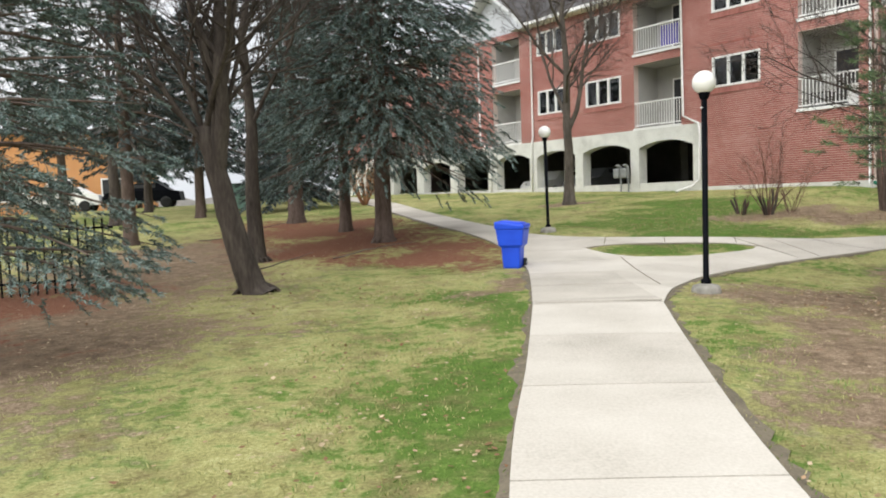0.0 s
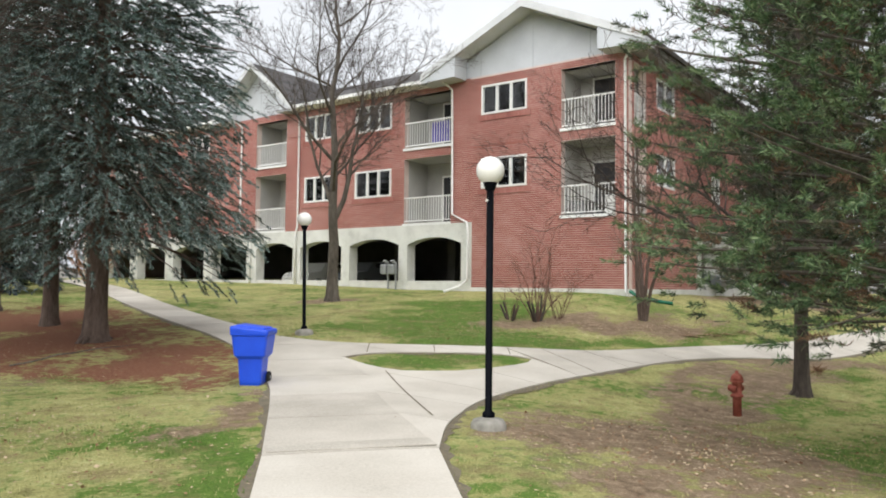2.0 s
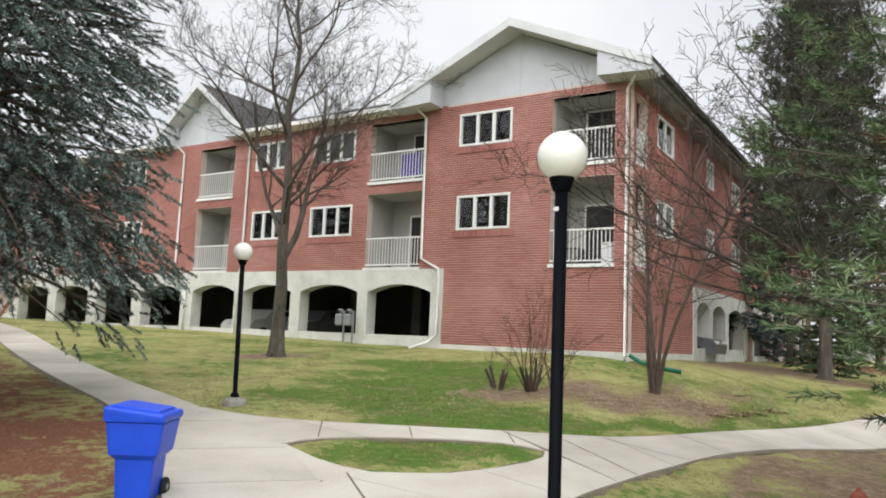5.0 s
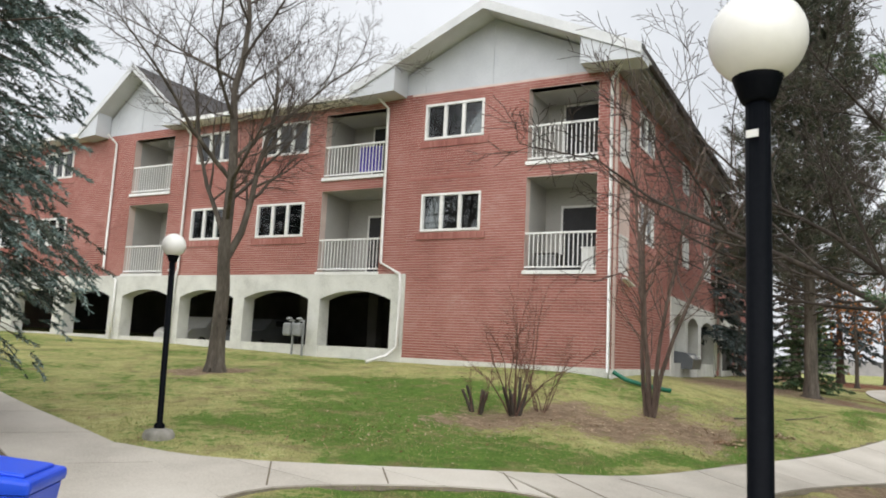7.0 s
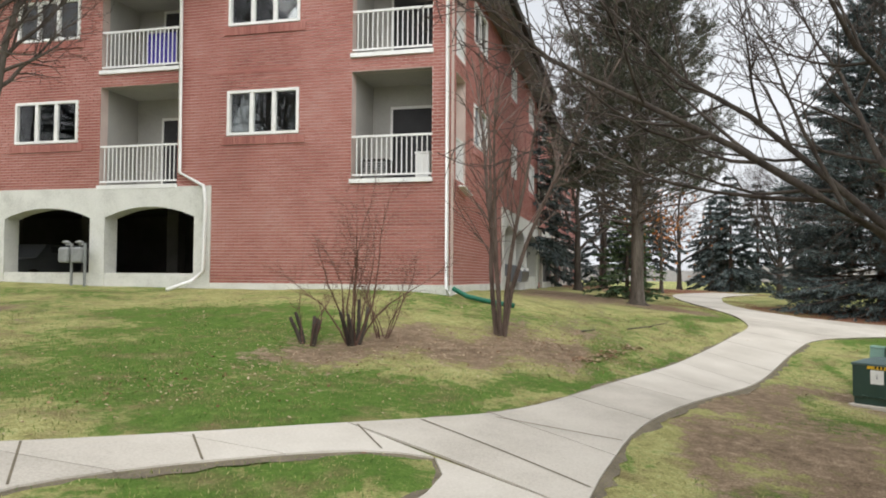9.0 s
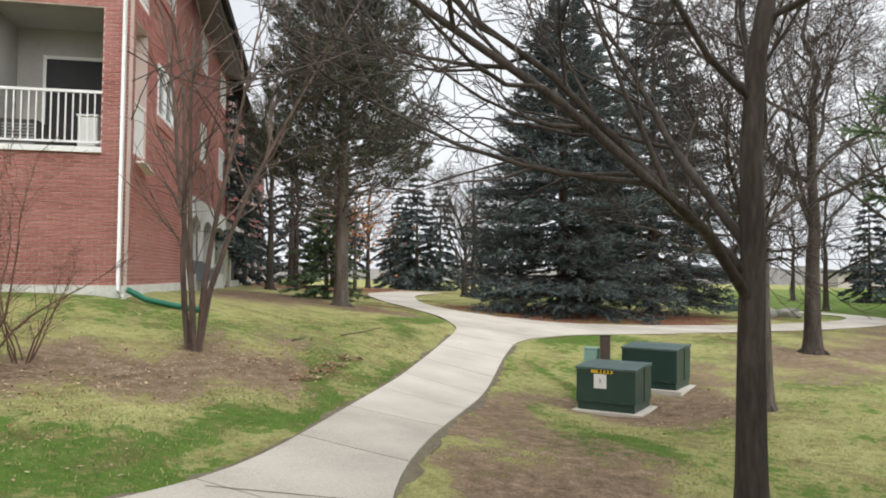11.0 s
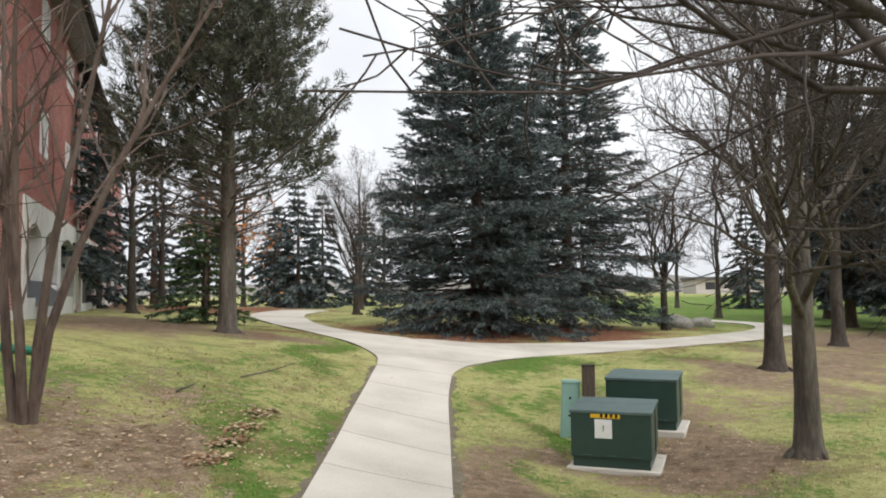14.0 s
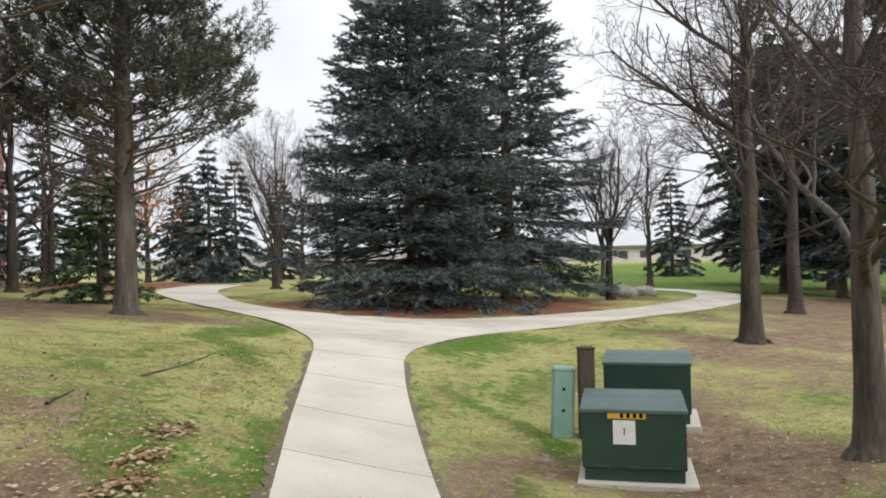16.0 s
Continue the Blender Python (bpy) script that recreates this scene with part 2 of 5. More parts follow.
    worn.inputs["From Min"].default_value, worn.inputs["From Max"].default_value, worn.inputs["To Max"].default_value = 0.5, 0.68, 0.8
    l.new(noise_tex(1.7, 10), worn.inputs["Value"])
    lawn = mix(worn.outputs["Result"], lawn, thatch)
    lawn = mix(mask("soil", both.outputs[0]), lawn, soil)
    lawn = mix(mask("litter", both.outputs[0]), lawn, litter)
    l.new(lawn, b.inputs["Base Color"])
    bp = n.new("ShaderNodeBump")
    bp.inputs["Strength"].default_value, bp.inputs["Distance"].default_value = 0.7, 0.04
    l.new(grain, bp.inputs["Height"])
    l.new(bp.outputs["Normal"], b.inputs["Normal"])
    return m


LAWN = ground_material()


# ---- mesh helpers ----
def part(name, data, mat, parent=None, label="", m=None):
    """Links a bmesh (or (verts, faces), or a mesh) as one mesh object under a thing or a part."""
    if isinstance(data, bmesh.types.BMesh):
        me = bpy.data.meshes.new(name)
        data.to_mesh(me)
        data.free()
    elif isinstance(data, tuple):
        me = bpy.data.meshes.new(name)
        me.from_pydata(*((data[0], [], data[1])))
    else:
        me = data
    if mat and not me.materials:
        me.materials.append(mat)
    ob = new(name, me)
    if parent:
        ob.parent = parent
    if m is not None:
        ob.matrix_basis = m
    return tagged(ob, label)


def thing(name, m, label, category, group="", kind=""):
    ob = new(name)
    ob.matrix_basis = m
    ob.empty_display_size = 0.1
    return tagged(ob, label, category, group, kind)


def box(bm, x0, x1, y0, y1, z0, z1, bevel=0.0, m=None):
    r = bmesh.ops.create_cube(bm, size=1.0)
    bmesh.ops.scale(bm, vec=(x1 - x0, y1 - y0, z1 - z0), verts=r["verts"])
    bmesh.ops.translate(bm, vec=((x0 + x1) / 2, (y0 + y1) / 2, (z0 + z1) / 2), verts=r["verts"])
    if m is not None:
        bmesh.ops.transform(bm, matrix=m, verts=r["verts"])
    if bevel:
        es = list({e for v in r["verts"] for e in v.link_edges})
        bmesh.ops.bevel(bm, geom=es, offset=bevel, segments=2, affect="EDGES", profile=0.5)
    return bm


def boxes(*specs, bevel=0.0):
    bm = bmesh.new()
    for s in specs:
        box(bm, *s, bevel=bevel)
    return bm


def lathe(profile, n=24, bm=None, smooth=True):
    """A turned body from (radius, height) pairs."""
    bm = bm or bmesh.new()
    rings = [[bm.verts.new((r * math.cos(2 * math.pi * i / n), r * math.sin(2 * math.pi * i / n), z)) for i in range(n)] for r, z in profile]
    for a, b in zip(rings, rings[1:]):
        for i in range(n):
            f = bm.faces.new((a[i], a[(i + 1) % n], b[(i + 1) % n], b[i]))
            f.smooth = smooth
    for ring, flip in ((rings[0], True), (rings[-1], False)):
        if (ring[0].co - ring[n // 2].co).length > 0.004:
            bm.faces.new(ring[::-1] if flip else ring)
    return bm


class Tubes:
    """Gathers tapered tubes and small leaves into one mesh."""

    def __init__(self):
        self.v, self.f = [], []

    def tube(self, pts, radii, n=6):
        base = len(self.v)
        pts = [Vector(p) for p in pts]
        for i, p in enumerate(pts):
            d = (pts[min(i + 1, len(pts) - 1)] - pts[max(i - 1, 0)]).normalized()
            a = d.cross(Vector((0.31, 0.95, 0.05)) if abs(d.z) > 0.5 else Vector((0, 0, 1))).normalized()
            b = d.cross(a)
            for k in range(n):
                w = 2 * math.pi * k / n
                self.v.append(tuple(p + (a * math.cos(w) + b * math.sin(w)) * radii[i]))
        for i in range(len(pts) - 1):
            for k in range(n):
                o, q = base + i * n + k, base + i * n + (k + 1) % n
                self.f.append((o, q, q + n, o + n))
        self.f.append(tuple(base + (len(pts) - 1) * n + k for k in range(n)))

    def data(self):
        return self.v, self.f


def smooth(ob):
    ob.data.polygons.foreach_set("use_smooth", [True] * len(ob.data.polygons))
    return ob


def sprays(base, way, length, width, rng, cross=1, flat=1.0):
    """Needle sprays as slim diamonds; numpy arrays in, (verts, faces) out."""
    vs = []
    for _ in range(cross):
        s = np.cross(way, rng.normal(size=way.shape) * (flat, flat, 1.0) + (0, 0, 2.0 * (1 - flat)))
        s /= np.linalg.norm(s, axis=1, keepdims=True) + 1e-9
        L, W = length[:, None], width[:, None]
        vs.append(np.stack([base, base + way * L * 0.45 + s * W, base + way * L, base + way * L * 0.45 - s * W], 1))
    v = np.concatenate(vs).reshape(-1, 3)
    f = np.arange(len(v)).reshape(-1, 4)
    return v.tolist(), f.tolist()


# ---- ground levels ----
LEVELS = np.array([(0, -8, -.2), (0, 0, -.12), (1.5, 6, 0), (3.6, 10.2, .1), (1.15, 13.9, .15), (3.1, 16.4, .28), (2.7, 19, .55), (13.9, 24.1, 1.42),
                   (9.6, 28.2, 1.4), (6.1, 15.4, .26), (9, 15.5, .08), (11.1, 14.3, -.03), (16.3, 15.7, -.40), (16.6, 13.5, -.12), (20.4, 20.4, .5),
                   (35.2, 15, .42), (8.5, 12, -.38), (-8, 8, -.1), (-8, 22, .6), (-20, 20, .8), (-15, 42, 1.5), (2, 34, 1.5), (20, -5, -.5), (22, 8, -.1),
                   (28, 25, .8), (45, 25, .6), (20, 28, 1.35), (13, 18.3, .25), (8, 22, .9)])


def bend(r2):
    return np.where(r2 > 0, r2 * np.log(r2 + 1e-12), 0)


_n = len(LEVELS)
_p = np.c_[np.ones(_n), LEVELS[:, :2]]
_w = np.linalg.solve(np.block([[bend(((LEVELS[:, None, :2] - LEVELS[None, :, :2]) ** 2).sum(-1)) + np.eye(_n) * 3, _p], [_p.T, np.zeros((3, 3))]]),
                     np.r_[LEVELS[:, 2], 0, 0, 0])


def levels(xy):
    """Ground height at an array of places: a smooth sheet through the levels, flattening far out."""
    xy = np.asarray(xy, float).reshape(-1, 2)
    c = np.array([12.0, 18.0])
    d = xy - c
    r = np.linalg.norm(d, axis=1)
    k = np.where(r > 40, (40 + 14 * (1 - np.exp(-(r - 40) / 14))) / np.maximum(r, 1e-6), 1.0)
    q = c + d * k[:, None]
    z = bend(((q[:, None, :] - LEVELS[None, :, :2]) ** 2).sum(-1)) @ _w[:_n] + _w[_n] + q @ _w[_n + 1:]
    far = np.clip((r - 38) / 30, 0, 1)
    return z * (1 - far) + 0.7 * far


def height(x, y):
    return float(levels([(x, y)])[0])


def on_ground(x, y, rz=0, dz=0.0):
    return pose(x, y, height(x, y) + dz, 0, 0, rz)


def axis_steps(a, b, step, reach):
    mid = list(np.arange(a, b + step / 2, step))
    lo, hi, s = [], [], step
    x, y = mid[0], mid[-1]
    while y - mid[-1] < reach:
        s *= 1.22
        x, y = x - s, y + s
        lo.append(x)
        hi.append(y)
    return np.array(lo[::-1] + mid + hi)


gx, gy = axis_steps(-14, 44, 0.3, 900), axis_steps(-6, 36, 0.3, 900)
GX, GY = np.meshgrid(gx, gy)
gxy = np.c_[GX.ravel(), GY.ravel()]
gz = levels(gxy)


def spot(pts, cx, cy, rx, ry, rz=0.0):
    a = radians(rz)
    x, y = pts[:, 0], pts[:, 1]
    dx = x - cx + 0.45 * np.sin(1.3 * y + 1.1 * np.sin(0.9 * x)) + 0.3 * np.sin(3.1 * y + 2.0 * x)
    dy = y - cy + 0.45 * np.sin(1.2 * x + 1.3 * np.sin(1.1 * y)) + 0.3 * np.sin(2.7 * x - 2.3 * y)
    u, v = dx * math.cos(a) + dy * math.sin(a), -dx * math.sin(a) + dy * math.cos(a)
    return np.clip(1.2 - 0.75 * np.sqrt((u / rx) ** 2 + (v / ry) ** 2), 0, 1)


def zone(pts, spots):
    return np.max([spot(pts, *s) for s in spots], axis=0)


SOIL = [(-5.5, 9.5, 3.2, 5.5, 0), (-6, 17, 3.5, 6, 0), (4.6, 9.6, 1.4, 1.0, 30), (5.8, 10.6, 1.8, 0.8, 45), (8.9, 20.3, 2.0, 0.9, 0), (12.2, 20.4, 1.8, 0.9, 20), (10.2, 14.4, 2.8, 0.8, 27), (7.6, 12.2, 2.2, 0.8, 50),
        (17.0, 14.9, 1.9, 1.4, 0), (22.5, 24.6, 2.0, 1.4, 30), (26, 11.5, 7, 2.0, -25), (14.0, 16.5, 3.4, 0.45, 17), (33, 8, 9, 4, 0), (22, 27.5, 6, 2.0, 36), (40, 40, 12, 8, 30), (4.2, 6.8, 1.0, 2.0, 0), (3.2, 4.0, 0.8, 2.0, 0), (1.0, 12.5, 0.35, 2.6, 0), (10.6, 20.4, 1.6, 0.6, 0), (12.8, 17.0, 3.0, 0.35, 15), (10.6, 20.2, 4.0, 1.2, 8), (12.6, 19.6, 2.2, 0.8, 15), (5.4, 8.6, 1.6, 1.0, 10), (6.6, 9.9, 1.8, 0.7, 30), (18.5, 14.6, 2.2, 1.2, 0), (16.4, 16.6, 0.8, 0.9, 0), (4.6, 26.2, 1.4, 0.8, 30)]
LITTER = [(-2.2, 18.6, 3.2, 3.2, 20), (-4.2, 23, 3, 4, 0), (0.2, 15.7, 1.5, 1.5, 0), (31.2, 19.8, 7.0, 5.4, -35), (28.6, 20.4, 2.6, 2.2, 0), (-7, 11, 2, 4, 0), (40, 36, 8, 5, 30)]
LUSH = [(0.4, 4.6, 1.3, 3.2, 8), (7.0, 11.3, 1.8, 0.6, 40), (10.5, 9.6, 3.0, 1.6, 20), (6.4, 17.9, 3.4, 0.7, 4), (9.5, 17.9, 3.4, 0.6, 12), (7.0, 21.4, 3.2, 1.5, 20), (17.0, 16.9, 3.0, 0.4, 15), (1.0, 5.5, 1.1, 3.0, 0), (1.0, 9.5, 1.0, 2.0, 0), (4.7, 15.6, 1.9, 1.1, -10), (6.5, 20.0, 4.0, 1.8, 10), (6.5, 18.6, 3.5, 1.1, 0), (12.0, 18.5, 4.0, 0.7, 18), (8.0, 8.5, 2.0, 2.5, 0), (7.5, 23.5, 3.0, 2.4, -40),
        (8.6, 13.4, 1.4, 0.9, 30), (13.3, 15.2, 2.2, 1.2, 20), (20.5, 21.6, 3.0, 0.8, 20), (5, 4, 2, 3, 0), (15, 18.9, 3.0, 0.5, 17), (23, 18.0, 3, 1.0, -30), (60, 10, 30, 14, 0), (90, 0, 60, 30, 0)]
gv = np.c_[gxy, gz + 0.012 * np.sin(gxy[:, 0] * 2.1 + np.sin(gxy[:, 1] * 1.7)) * (np.abs(gxy[:, 0] - 12) < 40)]
nx, ny = len(gx), len(gy)
idx = (np.arange(ny - 1)[:, None] * nx + np.arange(nx - 1)[None, :]).ravel()
ground = part("ground", (gv.tolist(), np.c_[idx, idx + 1, idx + nx + 1, idx + nx].tolist()), LAWN)
tagged(ground, "uneven late-autumn lawn with straw, worn soil and needle litter", "ground", "", "structure")
smooth(ground)
for name, spots in (("soil", SOIL), ("litter", LITTER), ("lush", LUSH)):
    att = ground.data.attributes.new(name, "FLOAT", "POINT")
    att.data.foreach_set("value", (np.maximum(zone(gxy, spots), 0.46) if name == "lush" else zone(gxy, spots)).astype(np.float32))


# ---- pavement: ribbons of slabs between two edges ----
pavement = thing("pavement", Matrix(), "pale concrete footpath of cast slabs with dark joints", "pavement", "", "structure")


def spline(pts, n):
    """n places evenly along a smooth curve through pts."""
    p = np.array(pts, float)
    q = np.vstack([2 * p[0] - p[1], p, 2 * p[-1] - p[-2]])
    out = []
    for i in range(1, len(q) - 2):
        for t in np.linspace(0, 1, 12, endpoint=False):
            a, b, c, d = q[i - 1:i + 3]
            out.append(0.5 * (2 * b + (c - a) * t + (2 * a - 5 * b + 4 * c - d) * t * t + (3 * b - a - 3 * c + d) * t ** 3))
    out = np.array(out + [p[-1]])
    s = np.r_[0, np.cumsum(np.linalg.norm(np.diff(out, axis=0), axis=1))]
    g = np.linspace(0, s[-1], n)
    return np.c_[np.interp(g, s, out[:, 0]), np.interp(g, s, out[:, 1])]


def slab_mesh(le, ri, gap):
    """One slab over its stations, with skirts; its top follows the ground."""
    k, c = len(le), 5
    le, ri = le.copy(), ri.copy()
    for e in (le, ri):
        e[0] += (e[1] - e[0]) / np.linalg.norm(e[1] - e[0]) * gap
        e[-1] += (e[-2] - e[-1]) / np.linalg.norm(e[-2] - e[-1]) * gap
    w = np.linspace(0, 1, c)
    top = (le[:, None, :] * (1 - w)[None, :, None] + ri[:, None, :] * w[None, :, None]).reshape(-1, 2)
    z = levels(top) + 0.035
    v = np.c_[top, z].tolist()
    f = [(i * c + j, i * c + j + 1, (i + 1) * c + j + 1, (i + 1) * c + j) for i in range(k - 1) for j in range(c - 1)]
    rim = [i * c for i in range(k)] + [(k - 1) * c + j for j in range(1, c)] + [i * c + c - 1 for i in range(k - 2, -1, -1)] + [j for j in range(c - 2, 0, -1)]
    o = len(v)
    v += [(v[i][0], v[i][1], v[i][2] - 0.14) for i in rim]
    f += [(rim[i], o + i, o + (i + 1) % len(rim), rim[(i + 1) % len(rim)]) for i in range(len(rim))]
    return v, f


PATH_PLACES = []


def ribbon(left, right, step=1.75):
    n_long = max(np.linalg.norm(np.diff(np.array(e), axis=0), axis=1).sum() for e in (left, right))
    count = max(1, round(n_long / step))
    le, ri = spline(left, count * 4 + 1), spline(right, count * 4 + 1)
    PATH_PLACES.append((le, ri))
    for i in range(count):
        s = slice(i * 4, i * 4 + 5)
        part("slab", slab_mesh(le[s], ri[s], 0.010), CONCRETE, pavement)
    s_v, s_f = slab_mesh(le, ri, 0.0)
    part("joint_bed", ([(x, y, z - 0.018) for x, y, z in s_v], s_f), JOINT, pavement, "dark soil in the slab joints")


ribbon([(-0.6, -7), (-0.1, -1), (0.3, 3.8), (0.7, 6.5), (1.1, 9.35)], [(1.0, -7), (1.4, -1), (1.78, 3.7), (2.3, 7), (2.72, 9.3)])
ribbon([(1.1, 9.35), (1.42, 12.4), (1.52, 14.2), (1.35, 16.9), (0.8, 19.2), (-0.3, 22.3), (-1.7, 27.0), (-4, 36), (-7, 46)],
       [(2.72, 9.3), (2.85, 12.2), (3.12, 14.4), (3.05, 16.4), (2.15, 18.85), (0.8, 22.3), (-0.6, 27.0), (-2.8, 36), (-5.6, 46)])
ribbon([(2.72, 9.3), (2.85, 12.2), (3.12, 14.4), (3.8, 14.75), (4.6, 14.6), (5.7, 14.95), (6.35, 15.35), (6.6, 15.75)],
       [(2.72, 9.29), (3.12, 10.3), (3.5, 11.0), (4.1, 12.0), (4.9, 12.9), (5.9, 13.75), (6.9, 14.4)], 1.9)
ribbon([(3.12, 14.4), (3.1, 15.4), (3.05, 16.36)], [(3.8, 14.74), (3.4, 15.3), (3.08, 16.38)], 4.0)
ribbon([(2.15, 18.85), (2.9, 18.15), (3.8, 17.7), (5.3, 17.2), (6.5, 16.95)],
       [(3.05, 16.4), (3.4, 16.6), (3.9, 16.66), (4.8, 16.5), (6.1, 16.15), (6.6, 15.75)], 1.7)
ribbon([(6.5, 16.95), (7.4, 16.85), (8.6, 16.86), (10.3, 17.27), (13.6, 18.35), (16, 19.13), (18.3, 19.8), (20.2, 20.35)],
       [(6.9, 14.4), (8.1, 15.1), (9.9, 15.95), (13.0, 16.85), (16.0, 17.72), (18.6, 18.48), (20.5, 18.95)], 1.7)
ribbon([(20.2, 20.35), (21.2, 20.75), (22.3, 21.5), (23.4, 22.4), (24.9, 24.0), (28.6, 27.5), (34, 31.2), (42, 34)],
       [(20.5, 18.95), (23.0, 20.0), (25.8, 21.5), (26.6, 23.3), (28.2, 25.1), (31.2, 27.2), (36.5, 30.0), (44, 32.4)], 1.7)
ribbon([(20.5, 18.95), (23.0, 20.0), (25.8, 21.5), (26.3, 19.8), (27.4, 18.3), (29.1, 16.6), (32, 14.2), (37.0, 11.9), (43, 11.6), (47, 14.5)],
       [(20.5, 18.94), (21.1, 19.0), (22.2, 18.9), (24.1, 18.2), (26.5, 16.4), (29.1, 14.4), (32.4, 12.0), (37.3, 10.1), (44, 9.8), (49, 13.0)], 1.7)


def edging(pts, side, seed):
    """A ragged strip of bare soil where the turf has drawn back from the slabs."""
    rng_e = random.Random(seed)
    e = spline(pts, int(6 * np.linalg.norm(np.diff(np.array(pts), axis=0), axis=1).sum()))
    d = np.gradient(e, axis=0)
    nrm = np.c_[-d[:, 1], d[:, 0]] / np.linalg.norm(d, axis=1, keepdims=True) * side
    wid = np.array([rng_e.uniform(0.05, 0.16) for _ in e])[:, None]
    a, b = e - nrm * 0.02, e + nrm * wid
    v = np.vstack([np.c_[a, levels(a) + 0.022], np.c_[b, levels(b) + 0.002]])
    n = len(e)
    tagged(part("edge_soil", (v.tolist(), [(i, i + 1, n + i + 1, n + i) for i in range(n - 1)]), JOINT, pavement, "ragged dark soil along the slab edge"), kind="stuff")


edging([(-0.6, -7), (-0.1, -1), (0.3, 3.8), (0.7, 6.5), (1.1, 9.35), (1.42, 12.4), (1.52, 14.2), (1.35, 16.9), (0.8, 19.2), (-0.3, 22.3), (-1.7, 27.0)], 1, 1)
edging([(1.0, -7), (1.4, -1), (1.78, 3.7), (2.3, 7), (2.72, 9.3), (3.12, 10.3), (3.5, 11.0), (4.1, 12.0), (4.9, 12.9), (5.9, 13.75), (6.9, 14.4), (8.1, 15.1), (9.9, 15.95), (13.0, 16.85), (16.0, 17.72), (18.6, 18.48), (20.5, 18.95)], -1, 2)
edging([(2.15, 18.85), (2.9, 18.15), (3.8, 17.7), (5.3, 17.2), (6.5, 16.95), (7.4, 16.85), (8.6, 16.86), (10.3, 17.27), (13.6, 18.35), (16, 19.13), (18.3, 19.8), (20.2, 20.35)], 1, 3)
edging([(3.08, 16.38), (3.4, 15.3), (3.8, 14.75), (4.6, 14.6), (5.7, 14.95), (6.35, 15.35), (6.6, 15.75)], 1, 4)
edging([(3.05, 16.4), (3.4, 16.6), (3.9, 16.66), (4.8, 16.5), (6.1, 16.15), (6.6, 15.75)], -1, 5)
tagged(part("patch", boxes((-0.78, 0.8, -0.16, 0.16, 0.0, 0.008)), CONCRETE, pavement, "smoothed repair strip across the path", on_ground(1.93, 9.55, -2, 0.033)))



def joint(a, b, wide=0.028):
    """A dark open joint across the slabs from a to b."""
    e = spline([a, b], 12)
    d = e[-1] - e[0]
    nrm = np.array([-d[1], d[0]]) / np.linalg.norm(d) * wide / 2
    v = np.vstack([np.c_[e - nrm, levels(e - nrm) + 0.038], np.c_[e + nrm, levels(e + nrm) + 0.038]])
    n = len(e)
    part("joint", (v.tolist(), [(i, i + 1, n + i + 1, n + i) for i in range(n - 1)]), JOINT, pavement, "dark open joint in the concrete")


joint((3.5, 14.75), (3.15, 10.9), 0.026)
joint((7.29, 16.82), (7.42, 14.75))
joint((8.2, 16.67), (8.98, 15.6), 0.02)
joint((6.55, 16.86), (6.3, 16.1), 0.02)
joint((3.84, 17.66), (3.58, 16.7), 0.02)
joint((5.07, 17.18), (4.88, 16.5), 0.02)

# ---- apartment building ----
TH = 36.0
building = thing("apartment_building", pose(13.75, 23.98, 0, 0, 0, TH), "three-storey red brick apartment block over an open parking arcade", "apartment building")
EAVE, BASE = 9.55, 0.6


def put(axis, a0, a1, t0, t1, z0, z1):
    """Box bounds for a wall that runs along local y (front) or local x (side)."""
    return (t0, t1, a0, a1, z0, z1) if axis == "v" else (a0, a1, t0, t1, z0, z1)


def cells(a0, a1, z0, z1, holes):
    az = sorted({a0, a1, *(min(max(h[i], a0), a1) for h in holes for i in (0, 1))})
    zz = sorted({z0, z1, *(min(max(h[i], z0), z1) for h in holes for i in (2, 3))})
    for p, q in zip(az, az[1:]):
        run = None
        for r, s in zip(zz, zz[1:]):
            hole = any(h[0] < (p + q) / 2 < h[1] and h[2] < (r + s) / 2 < h[3] for h in holes)
            if hole:
                if run:
                    yield p, q, run, r
                run = None
            elif run is None:
                run = r
        if run is not None:
            yield p, q, run, z1


SINGLE = [None]


